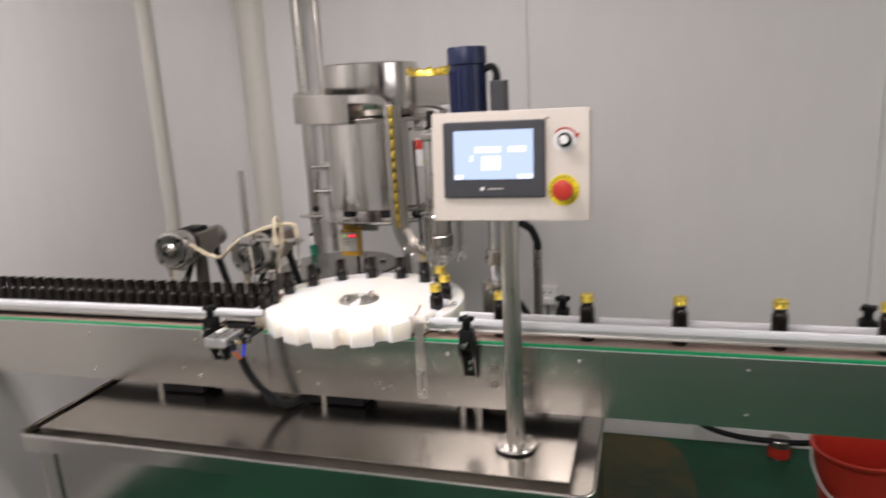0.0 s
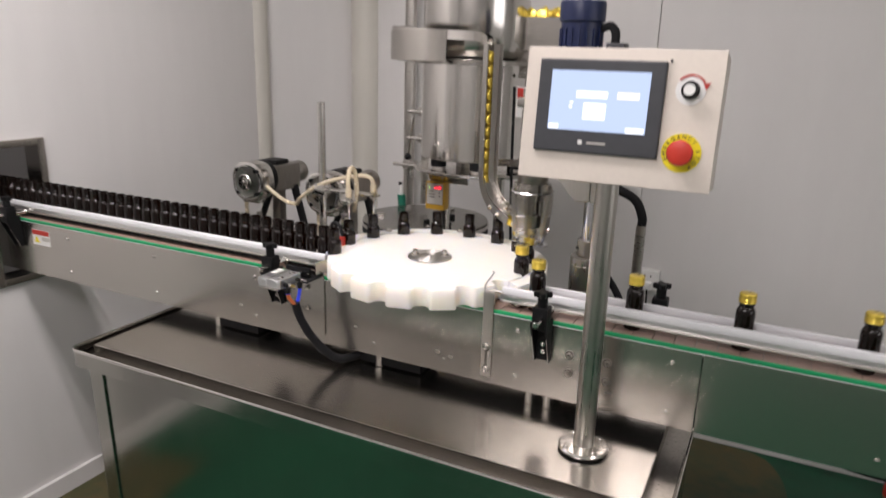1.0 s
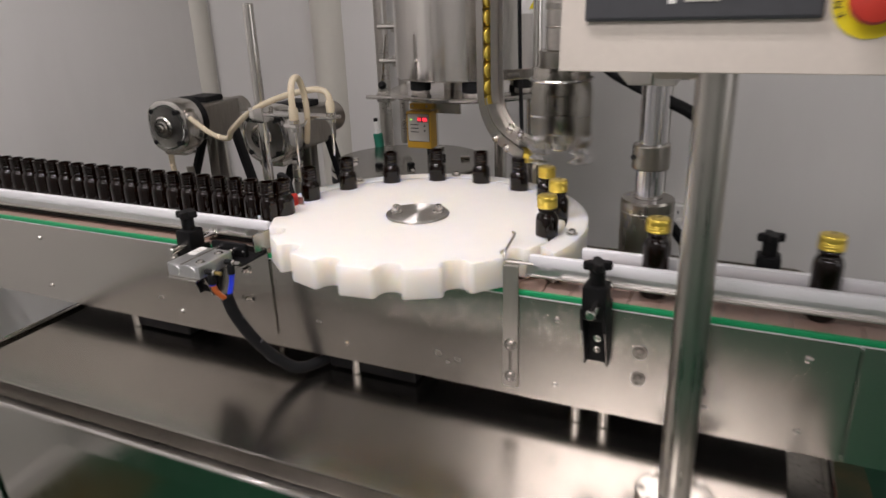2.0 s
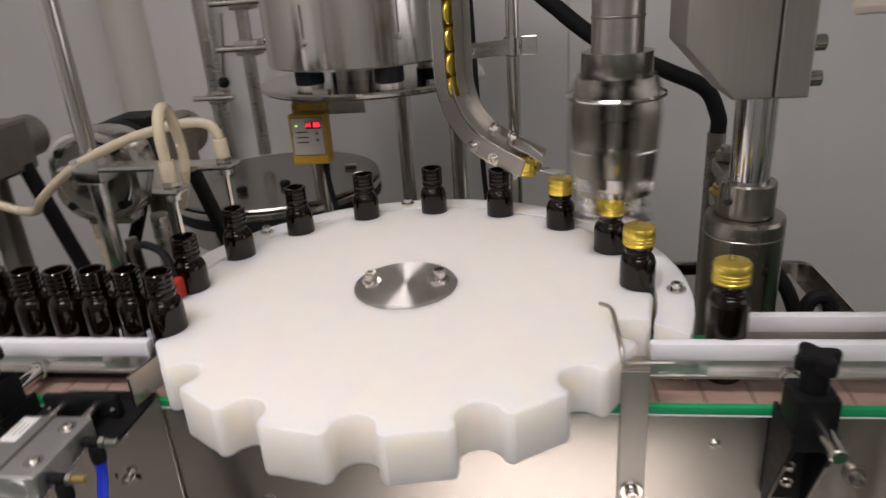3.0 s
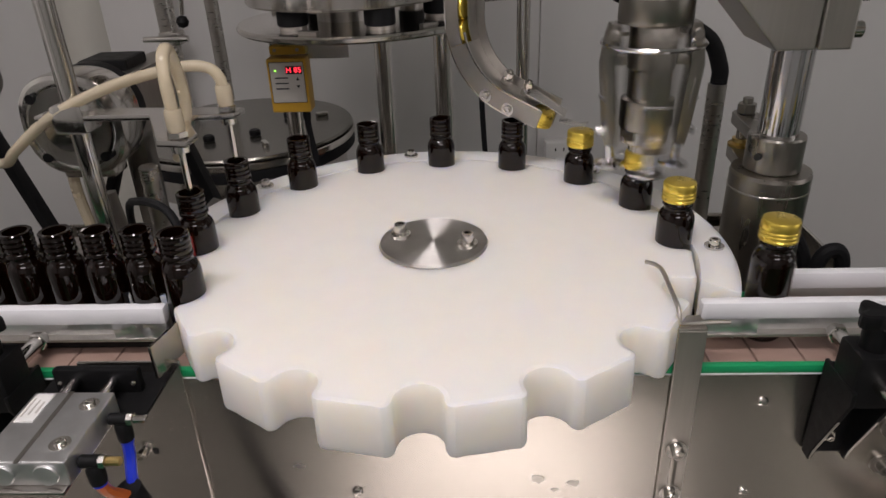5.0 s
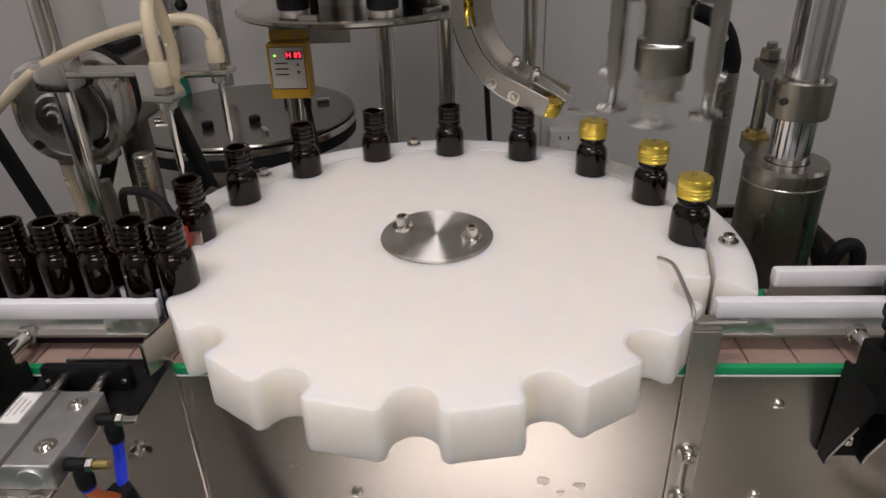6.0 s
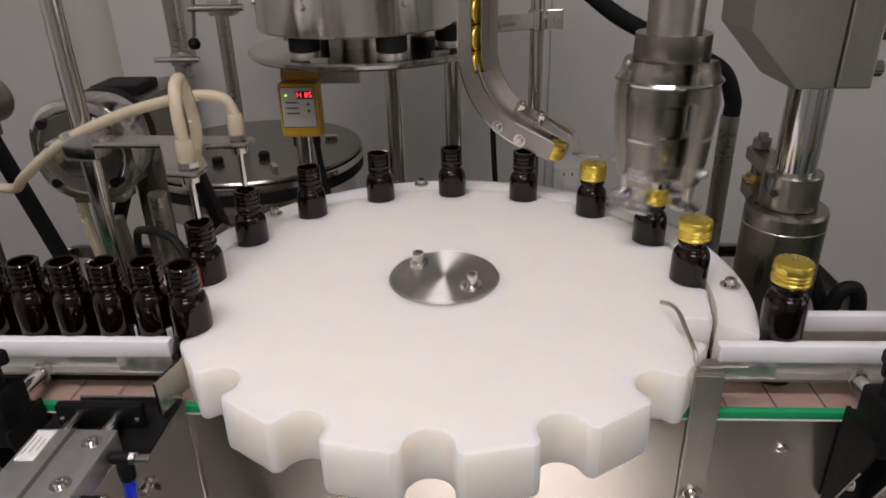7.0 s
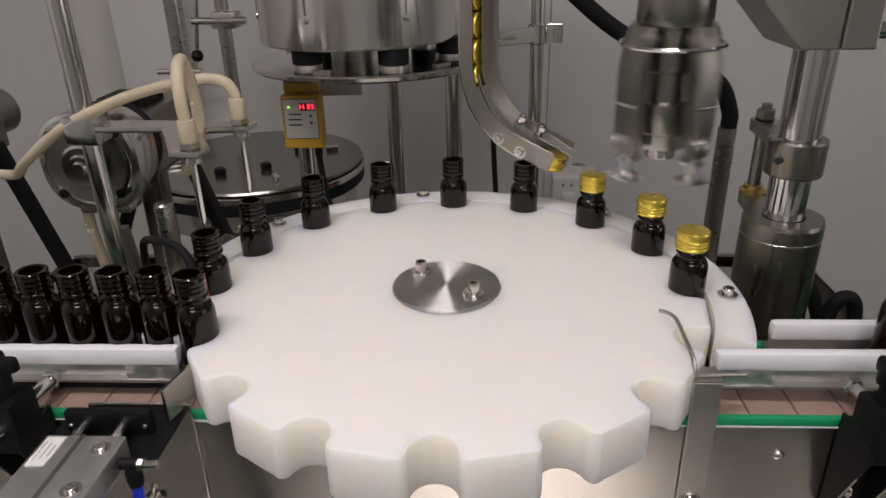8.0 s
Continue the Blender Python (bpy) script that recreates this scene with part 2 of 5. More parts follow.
def hex_bolt(r, h, into=None, at=(0, 0, 0), turn=(0, 0, 0)):
    """A socket screw: washer, round head, hollow hexagon."""
    b = bmesh.new()
    cyl(r * 1.7, h * 0.25, (0, 0, 0), seg=16, into=b)
    lathe([(r, h * 0.25), (r, h * 0.9), (r * 0.9, h), (r * 0.55, h), (r * 0.5, h * 0.6), (0, h * 0.6)], 16, into=b)
    return place(b, pose(*at, *turn), into)


def pan_screw(r, h, into=None, at=(0, 0, 0), turn=(0, 0, 0)):
    b = bmesh.new()
    lathe([(r, 0), (r, h * 0.35), (r * 0.8, h * 0.8), (r * 0.35, h), (r * 0.3, h * 0.75), (0, h * 0.75)], 12, into=b)
    return place(b, pose(*at, *turn), into)


def text_part(words, size, at, turn, mat, parent, name="lettering", spread=1.0):
    cu = bpy.data.curves.new(name, "FONT")
    cu.body, cu.size, cu.extrude, cu.align_x, cu.align_y, cu.space_character = words, size, 0.0003, "CENTER", "CENTER", spread
    tmp = bpy.data.objects.new(name, cu)
    scene.collection.objects.link(tmp)
    me = bpy.data.meshes.new_from_object(tmp.evaluated_get(bpy.context.evaluated_depsgraph_get()))
    bpy.data.objects.remove(tmp)
    me.transform(pose(*at, *turn))
    me.materials.append(mat)
    ob = new(name, me)
    ob.parent = parent
    return ob


# Room --------------------------------------------------------------------
XL, XR, YB, YF = -1.43, 3.8, 1.40, -3.40
HOLE = (-0.185, -0.006, 0.70, 1.095)          # the pass-through in the left wall: y0, y1, z0, z1


def structure(name, b, mat, label):
    return solid(name, b, mat, label, kind="structure")


def room():
    structure("floor", box(XR - XL + 1.6, YB - YF + 1.0, 0.10, ((XL + XR) / 2 - 0.4, (YB + YF) / 2 + 0.2, FLOOR - 0.05)), FLOOR_PAINT, "glossy green epoxy floor with scuffs")
    b = bmesh.new()
    pts = []
    for i in range(40):
        a = 2 * math.pi * i / 40
        k = 1 + 0.10 * noise.noise((math.cos(a) * 1.7, math.sin(a) * 1.7, 0.3))
        pts.append((0.56 + 0.30 * k * math.copysign(abs(math.cos(a)) ** 0.35, math.cos(a)), 0.62 + 0.74 * k * math.copysign(abs(math.sin(a)) ** 0.6, math.sin(a))))
    slab(pts, FLOOR, FLOOR + 0.004, into=b)
    structure("floor_stain", b, FLOOR_STAIN, "brown worn patch on the green floor")
    b = bmesh.new()
    slab([(-1.42, -0.9), (-1.1, -0.95), (-1.02, 0.1), (-1.05, 0.75), (-1.42, 0.72)], FLOOR, FLOOR + 0.004, into=b)
    structure("floor_stain", b, FLOOR_STAIN, "brown worn patch beside the wall")
    # back wall in panels with narrow joints
    edges = [-1.08, 0.17, 1.50, 2.70, XR]
    b = bmesh.new()
    box(XR + 1.2, 0.06, CEILING - FLOOR, ((XR - 1.2) / 2, YB + 0.036, (CEILING + FLOOR) / 2), into=b)
    wall = structure("wall_north", b, TRIM, "white wall of smooth upright panels")
    for x0, x1 in zip(edges, edges[1:]):
        part("panel", box(x1 - x0 - 0.0028, 0.012, CEILING - FLOOR - 0.072, ((x0 + x1) / 2, YB, (CEILING + FLOOR) / 2 + 0.036), 0.0015), WALL, wall)
    structure("baseboard", box(XR + 1.08, 0.014, 0.07, ((XR - 1.08) / 2, YB - 0.001, FLOOR + 0.036), 0.003), WALL, "white skirting along the wall")
    structure("trim", lathe([(0.075, FLOOR), (0.075, CEILING)], 20, (-1.125, YB + 0.02, 0), start=180, sweep=200), TRIM, "rounded cream corner profile")
    # left wall, with the opening that the conveyor passes through
    y0, y1, z0, z1 = HOLE
    b = bmesh.new()
    t = 0.06
    for ya, yb, za, zb in ((-0.9, y0, FLOOR, CEILING), (y1, 2.1, FLOOR, CEILING), (y0, y1, FLOOR, z0), (y0, y1, z1, CEILING)):
        box(t, yb - ya, zb - za, (XL - t / 2, (ya + yb) / 2, (za + zb) / 2), into=b)
    structure("wall_west", b, WALL, "white wall with an opening for the conveyor")
    # unseen stretch of the white wall, greyed so the steel reflects less
    structure("wall_west_front", box(t, -0.9 - YF, CEILING - FLOOR, (XL - t / 2, (YF - 0.9) / 2, (CEILING + FLOOR) / 2)), DIM_WALL, "unseen stretch of the wall, greyed to dim reflections")
    structure("wall_corner", slab([(XL, 1.10), (-1.19, 1.42), (-1.19, 1.48), (XL - 0.05, 1.16)], FLOOR, CEILING), WALL, "white slanting corner panel")
    structure("trim", lathe([(0.05, FLOOR), (0.05, CEILING)], 16, (XL - 0.025, 1.045, 0), start=-90, sweep=180), TRIM, "rounded cream joint profile on the wall")
    structure("baseboard", box(0.014, 2.1 - YF, 0.07, (XL + 0.007, (2.1 + YF) / 2, FLOOR + 0.036), 0.003), WALL, "white skirting along the wall")
    for b in (box(0.07, 0.022, z1 - z0 + 0.044, (XL - 0.02, y0, (z0 + z1) / 2), 0.002), box(0.07, 0.022, z1 - z0 + 0.044, (XL - 0.02, y1, (z0 + z1) / 2), 0.002),
              box(0.07, y1 - y0 - 0.024, 0.022, (XL - 0.02, (y0 + y1) / 2, z1 + 0.01), 0.002), box(0.07, y1 - y0 - 0.024, 0.022, (XL - 0.02, (y0 + y1) / 2, z0 - 0.01), 0.002)):
        structure("trim", b, STEEL_SHEET, "stainless frame of the conveyor opening")
    structure("wall_beyond", box(0.04, 1.6, CEILING - FLOOR, (-2.35, -0.1, (CEILING + FLOOR) / 2)), WALL, "plain wall of the next room")
    wy0, wy1, wz0, wz1 = WINDOW
    b = bmesh.new()
    for ya, yb, za, zb in ((YF - 0.06, wy0, FLOOR, CEILING), (wy1, YB + 0.1, FLOOR, CEILING), (wy0, wy1, FLOOR, wz0), (wy0, wy1, wz1, CEILING)):
        box(0.06, yb - ya, zb - za, (XR + 0.03, (ya + yb) / 2, (za + zb) / 2), into=b)
    structure("wall_east", b, WALL, "plain white wall with a window")
    win = structure("window_1", box(0.05, 0.03, wz1 - wz0 - 0.08, (XR + 0.005, (wy0 + wy1) / 2, (wz0 + wz1) / 2), 0.003), TRIM, "window with a pale frame")
    for y in (wy0 + 0.02, wy1 - 0.02):
        part("window_frame", box(0.07, 0.04, wz1 - wz0, (XR + 0.03, y, (wz0 + wz1) / 2), 0.003), TRIM, win)
    for z in (wz0 + 0.02, wz1 - 0.02):
        part("window_frame", box(0.07, wy1 - wy0 - 0.08, 0.04, (XR + 0.03, (wy0 + wy1) / 2, z), 0.003), TRIM, win)
    structure("wall_south", box(XR - XL + 1.2, 0.06, CEILING - FLOOR, ((XR + XL) / 2 - 0.4, YF - 0.03, (CEILING + FLOOR) / 2)), DIM_WALL, "unseen closing wall, greyed to dim bounced light")
    structure("ceiling", box(XR - XL + 1.2, YB - YF + 0.9, 0.05, ((XR + XL) / 2 - 0.4, (YB + YF) / 2 + 0.3, CEILING + 0.025)), CEIL, "white panelled ceiling")
    # fixtures for the main lamp and the two added fill lamps
    for lx, ly, _ in LAMPS[:3]:
        lamp = thing("ceiling_light", "white twin-tube ceiling light out of view", "ceiling light", (lx, ly, CEILING), "ceiling lights")
        part("housing", box(1.22, 0.34, 0.05, (0, 0, -0.027), 0.006), CEIL, lamp)
        for dy in (-0.08, 0.08):
            part("tube", cyl(0.013, 1.15, (-0.575, dy, -0.066), (0, 90, 0), 12), GLOW, lamp)
    px, py, pw, pd = PANEL
    lamp = thing("ceiling_panel_light", "flat white ceiling panel light", "ceiling light", (px, py, CEILING), "ceiling lights")
    part("frame", box(pw, pd, 0.05, (0, 0, -0.027), 0.006), CEIL, lamp)
    part("diffuser", box(pw - 0.06, pd - 0.06, 0.004, (0, 0, -0.0545)), SOCKET, lamp, "white diffuser sheet")


room()


# Machine table -----------------------------------------------------------
def rounded_frame(x0, x1, y0, y1, r, n=6):
    """A rounded rectangle as (x, y) pairs, anticlockwise."""
    pts = []
    for cx, cy, a0 in ((x1 - r, y0 + r, -90), (x1 - r, y1 - r, 0), (x0 + r, y1 - r, 90), (x0 + r, y0 + r, 180)):
        pts += [(cx + r * math.cos(radians(a0 + 90 * i / n)), cy + r * math.sin(radians(a0 + 90 * i / n))) for i in range(n + 1)]
    return pts


def frame_wall(x0, x1, y0, y1, r, z0, z1, t):
    """An upright sheet of thickness t round a rounded rectangle."""
    b = bmesh.new()
    outer, inner = rounded_frame(x0, x1, y0, y1, r), rounded_frame(x0 + t, x1 - t, y0 + t, y1 - t, r - t)
    loops = [[b.verts.new((x, y, z)) for x, y in pts] for pts, z in ((outer, z0), (outer, z1), (inner, z1), (inner, z0))]
    n = len(outer)
    for p, q in zip(loops, loops[1:] + loops[:1]):
        for i in range(n):
            b.faces.new((p[i], p[(i + 1) % n], q[(i + 1) % n], q[i]))
    bmesh.ops.recalc_face_normals(b, faces=b.faces)
    return b


def machine_table():
    t = thing("machine_table", "stainless steel machine table with a gutter rim and sheet-clad base", "machine table", (0, 0, FLOOR))
    F = -FLOOR
    X0, X1, Y0, Y1, Z = -0.818, 0.560, -0.405, 0.590, 0.700
    px0, px1, py0, py1 = -0.792, 0.511, -0.356, 0.544
    part("top_plate", box(px1 - px0, py1 - py0, 0.03, ((px0 + px1) / 2, (py0 + py1) / 2, Z - 0.020 + F), 0.002), TABLE_SHEET, t, "brushed stainless top plate")
    # the recess's dark reflection is put into the gutter's darker steel
    part("gutter", slab(rounded_frame(X0 + 0.003, X1 - 0.003, Y0 + 0.003, Y1 - 0.003, 0.025), Z - 0.043 + F, Z - 0.039 + F), DARK_STEEL, t, "sunken drip gutter in steel darkened for shade")
    part("rim", frame_wall(X0, X1, Y0, Y1, 0.030, Z - 0.043 + F, Z - 0.005 + F, 0.0025), MIRROR_STEEL, t, "upright gutter sheet")
    bead = [(x, y, Z - 0.003 + F) for x, y in rounded_frame(X0 + 0.001, X1 - 0.001, Y0 + 0.001, Y1 - 0.001, 0.029, 5)]
    part("rim_bead", sweep_tube(bead + bead[:1], 0.0036, 8, 1), POLISHED, t, "bright rolled edge")
    bx0, bx1, by0, by1 = -0.782, 0.522, -0.366, 0.552
    part("front_panel", box(bx1 - bx0 - 0.012, 0.003, 0.640, ((bx0 + bx1) / 2, by0, 0.340 + F), 0.001, (1.8, 0, 0)), MIRROR_STEEL, t, "shiny stainless sheet reflecting the floor")
    for x in (bx0, bx1):
        part("side_panel", box(0.003, by1 - by0 - 0.012, 0.640, (x, (by0 + by1) / 2, 0.340 + F)), MIRROR_STEEL, t)
    part("back_panel", box(bx1 - bx0 - 0.012, 0.003, 0.640, ((bx0 + bx1) / 2, by1, 0.340 + F)), MIRROR_STEEL, t)
    for x in (bx0 + 0.022, bx1 - 0.022):
        part("corner_post", box(0.046, 0.004, 0.640, (x, by0 - 0.0042, 0.340 + F), 0.0015, (1.8, 0, 0)), MIRROR_STEEL, t)
    for x in (-0.70, 0.43):
        for y in (-0.30, 0.48):
            part("foot", cyl(0.022, 0.16, (x, y, 0), bevel=0.003), DARK_STEEL, t)
    part("nameplate", box(0.055, 0.001, 0.020, (0.470, Y0 - 0.0007, Z - 0.030 + F), 0.0003), BRASS, t, "small pale yellow plate")
    return t


machine_table()

DRIP = material("dried_drip", (0.52, 0.50, 0.46), 0.33, 0.95, 200, 0.3)

# Conveyor ----------------------------------------------------------------
BELT_Z, LINE_Y = 0.893, -0.084
PLATE_Y = -0.138


def conveyor():
    c = thing("conveyor", "long stainless steel slat conveyor with green wear strips", "conveyor", (0, 0, 0.70))
    Z = -0.70
    x0, x1 = -2.1, 2.6
    for a, b_ in ((x0, -1.43), (-1.43, 0.563), (0.563, x1)):
        part("side_plate", box(b_ - a - 0.0015, 0.003, 0.157, ((a + b_) / 2, PLATE_Y + 0.0015, 0.8085 + Z), 0.0008), STEEL_SHEET, c, "brushed stainless side plate")
        part("side_plate", box(b_ - a - 0.0015, 0.003, 0.157, ((a + b_) / 2, -0.018, 0.8085 + Z), 0.0008), STEEL_SHEET, c)
    part("bottom_lip", box(x1 - x0, 0.014, 0.003, ((x0 + x1) / 2, PLATE_Y + 0.010, 0.7325 + Z)), STEEL, c)
    for y, w in ((-0.1342, 0.0066), (-0.0275, 0.012)):
        part("wear_strip", box(x1 - x0, w, 0.0075, ((x0 + x1) / 2, y, 0.8915 + Z), 0.0018), GREEN, c, "green plastic wear strip")
        part("edge_strip", box(x1 - x0, w + 0.0004, 0.004, ((x0 + x1) / 2, y, 0.8855 + Z)), RAIL_WHITE, c)
    part("bed", box(x1 - x0, 0.10, 0.003, ((x0 + x1) / 2, -0.078, 0.8765 + Z)), DARK_STEEL, c)
    for x in (-1.157, -0.815, -0.473, -0.131, 0.21, 0.512, 0.854, 1.20):
        for z in (0.86, 0.76):
            if x == -0.131 and z == 0.86:
                continue
            part("screw", pan_screw(0.0050, 0.0035, at=(x, PLATE_Y, z + Z), turn=(90, 0, 0)), POLISHED, c)
    for x, z in ((0.32, 0.832), (0.32, 0.793), (0.395, 0.832), (0.395, 0.793)):
        part("bolt", hex_bolt(0.0055, 0.010, at=(x, PLATE_Y, z + Z), turn=(90, 0, 0)), DARK_STEEL, c, "hex bolt with washer")
    for x in (-0.62, -0.13, 0.235, 0.275):
        for y in (-0.115, -0.045):
            part("support_leg", cyl(0.0095, 0.033, (x, y, -0.004), bevel=0.001, seg=16), POLISHED, c)
    # added black sheet that stands for the shade beneath the conveyor
    part("underside", box(x1 - x0, 0.105, 0.002, ((x0 + x1) / 2, -0.078, 0.736 + Z)), RUBBER, c)
    part("drive_box", box(0.16, 0.09, 0.03, (-0.10, -0.075, 0.014), 0.004), BLACK, c)
    part("drive_box", box(0.13, 0.09, 0.03, (-0.55, -0.075, 0.014), 0.004), BLACK, c)
    rng = random.Random(8)
    for x, z, r in ((0.030, 0.775, 0.009), (0.062, 0.770, 0.006), (0.046, 0.762, 0.004), (-0.18, 0.79, 0.005), (0.40, 0.77, 0.007), (-0.52, 0.78, 0.006)):
        spot = [(r * rng.uniform(0.5, 1.2) * math.cos(a), 0.6 * r * rng.uniform(0.5, 1.2) * math.sin(a)) for a in [2 * math.pi * i / 14 for i in range(14)]]
        part("dried_drip", slab(spot, 0, 0.0003, m=pose(x, PLATE_Y - 0.0001, z + Z, 90, 0, 0)), DRIP, c, "dried grey drip mark")
    lab = part("warning_label", box(0.075, 0.0008, 0.046, (-1.272, PLATE_Y - 0.0006, 0.846 + Z)), PAPER, c, "white warning sticker with a red bar")
    part("red_bar", box(0.073, 0.0006, 0.014, (-1.272, PLATE_Y - 0.0014, 0.861 + Z)), RED_INK, lab)
    part("print_bar", box(0.032, 0.0006, 0.012, (-1.253, PLATE_Y - 0.0014, 0.843 + Z)), LABEL, lab)
    part("triangle", slab([(-0.012, -0.010), (0.012, -0.010), (0, 0.010)], 0, 0.0006, m=pose(-1.292, PLATE_Y - 0.0012, 0.841 + Z, 90, 0, 0)), YELLOW, lab)
    return c


conveyor()


def guide_rail(name, x0, x1, y, side, label):
    """A white-faced channel; side +1: the white face looks to the bottles at larger y."""
    r = thing(name, label, "guide rail", ((x0 + x1) / 2, y, 0.906), "guide rails")
    n = x1 - x0
    part("white_face", box(n, 0.011, 0.0165, (0, 0.0025 * side, 0.0232), 0.004), RAIL_WHITE, r, "glossy white plastic face")
    part("channel", box(n - 0.002, 0.007, 0.013, (0, 0.003 * side, 0.0092), 0.001), ALUMINIUM, r, "bright metal channel")
    part("lower_lip", box(n, 0.0145, 0.0030, (0, -0.0012 * side, 0.0032), 0.0012), SATIN, r)
    if x1 < 0 and side > 0:
        # black strip that paints in the shade between rail and belt
        part("lower_guide", box(n - 0.004, 0.006, 0.0118, (0, 0.0035, -0.0040), 0.001), BLACK, r, "black strip standing in for shade under the rail")
    if side > 0:
        # crumpled foil wrapped round the end by the star wheel
        rng = random.Random(int(100 * n))
        b = bmesh.new()
        bmesh.ops.create_grid(b, x_segments=9, y_segments=4, size=0.5)
        for v in b.verts:
            v.co = Vector((v.co.x * 0.046, -0.0052 + rng.uniform(-0.0026, 0.0004), 0.0105 + v.co.y * 0.0150))
        bmesh.ops.solidify(b, geom=list(b.faces), thickness=0.0006)
        end = 1 if x1 < 0 else -1
        part("foil_end", place(b, pose(end * (n / 2 - 0.022), 0, 0)), ALUMINIUM, r, "crumpled bright foil")
    return r


guide_rail("guide_rail", -1.60, -0.283, -0.106, 1, "white-faced guide rail beside the queued bottles")
guide_rail("guide_rail", -1.60, -0.33, -0.056, -1, "white-faced guide rail behind the queued bottles")
guide_rail("guide_rail", 0.160, 2.3, -0.108, 1, "white-faced guide rail beside the capped bottles")
guide_rail("guide_rail", 0.222, 2.3, -0.056, -1, "white-faced guide rail behind the capped bottles")


def rail_clamp(x, y, flip, label, knob_z=0.957):
    """A black clamp block on the side plate: slotted foot, upright, star knob, and the rod that holds the rail."""
    k = thing("rail_clamp", label, "rail clamp", (x, y, 0.82), "rail clamps", 180 if flip else 0)
    # gusset channel that widens upwards, with a back web and two cheeks
    part("web", box(0.027, 0.004, 0.090, (0, -0.0025, 0.037), 0.001), BLACK, k)
    for e in (-1, 1):
        part("cheek", slab([(0.0, -0.010), (-0.011, -0.010), (-0.013, 0.0), (-0.044, 0.072), (-0.044, 0.084), (0.0, 0.084)], -0.0017, 0.0017, m=pose(e * 0.0145, 0, 0, 90, 0, 90), bevel=0.0006), BLACK, k)
        part("cheek_edge", sweep_tube([(e * 0.0145, -0.0118, -0.009), (e * 0.0145, -0.0134, 0.0), (e * 0.0145, -0.0345, 0.049)], 0.0008, 6, 2), DARK_STEEL, k, "thin bright edge strip")
    part("block", box(0.031, 0.032, 0.046, (0, -0.0255, 0.090), 0.004), BLACK, k)
    part("neck", cyl(0.0100, 0.022, (0, -0.0255, 0.112), bevel=0.001, seg=16), BLACK, k)
    star = [((0.0142 + 0.0040 * math.cos(4 * a)) * math.cos(a + 0.3), (0.0142 + 0.0040 * math.cos(4 * a)) * math.sin(a + 0.3)) for a in [2 * math.pi * i / 32 for i in range(32)]]
    part("knob", slab(star, 0.132, 0.143, m=pose(0, -0.0255, 0), bevel=0.0025), BLACK, k, "four-pointed black knob")
    part("rod", cyl(0.0062, 0.106, (0.003, -0.074, 0.090), (-90, 0, 0), 16, 0.0012), POLISHED, k, "bright steel rod")
    part("rod_nut", cyl(0.0085, 0.007, (0.003, 0.022, 0.090), (-90, 0, 0), 6, 0.0008), POLISHED, k)
    for z in (0.010, 0.026):
        part("screw", hex_bolt(0.0030, 0.005, at=(0, -0.0046, z), turn=(90, 0, 0)), POLISHED, k)
    return k


rail_clamp(0.266, -0.140, False, "black plastic rail clamp with a star knob on the conveyor side")
rail_clamp(-0.397, -0.140, False, "black plastic rail clamp with a star knob beside the cylinder")
rail_clamp(-1.37, -0.140, False, "black plastic rail clamp by the wall opening")
rail_clamp(0.460, -0.016, True, "black plastic rail clamp behind the capped bottles")
rail_clamp(1.105, -0.016, True, "black plastic rail clamp behind the capped bottles")
rail_clamp(1.16, -0.140, False, "black plastic rail clamp with a star knob on the conveyor side")

# Star wheel --------------------------------------------------------------
CX, CY, TOP, POCKET_R = -0.061, -0.005, 0.942, 0.2245


def star_outline(r_out=0.236, mid_r=0.2285, r=0.0168, fillet=0.0075):
    """Sixteen U-shaped pockets with rounded mouths."""
    pts = []
    for k in range(16):
        mid = radians(90 + 22.5 * k)
        local = [(-r - fillet + fillet * math.sin(a), mid_r + fillet * math.cos(a)) for a in [math.pi / 2 * i / 4 for i in range(5)]]
        local += [(-r * math.cos(a), mid_r - r * math.sin(a)) for a in [math.pi * i / 14 for i in range(1, 14)]]
        local += [(r + fillet - fillet * math.cos(a), mid_r + fillet * math.sin(a)) for a in [math.pi / 2 * i / 4 for i in range(5)]]
        for u, v in local[::-1]:
            # u runs across the pocket, v outwards
            pts.append((v * math.cos(mid) + u * math.sin(mid), v * math.sin(mid) - u * math.cos(mid)))
        edge = math.asin((r + fillet) / r_out)
        for i in range(1, 5):
            a = mid + edge + (radians(22.5) - 2 * edge) * i / 5
            pts.append((r_out * math.cos(a), r_out * math.sin(a)))
    return pts


def star_wheel():
    w = thing("star_wheel", "thick white plastic star wheel with sixteen bottle pockets", "star wheel", (CX, CY, 0.897))
    part("disc", mesh_of("disc", slab(star_outline(), 0, TOP - 0.897, bevel=0.0038), HDPE, 24), HDPE, w, "white polyethylene disc with sixteen pockets")
    hub = part("hub_plate", lathe([(0, 0.045), (0.051, 0.045), (0.0515, 0.0465), (0.0505, 0.0485), (0, 0.0485)], 64), SPUN, w, "spun stainless hub plate")
    for a in (180 - 18.5, -18.5):
        part("bolt", hex_bolt(0.0058, 0.013, at=(0.034 * math.cos(radians(a)), 0.034 * math.sin(radians(a)), 0.0485)), POLISHED, hub)
    for poly in w.children[0].data.polygons:
        poly.use_smooth = abs(poly.normal.z) < 0.9
    return w


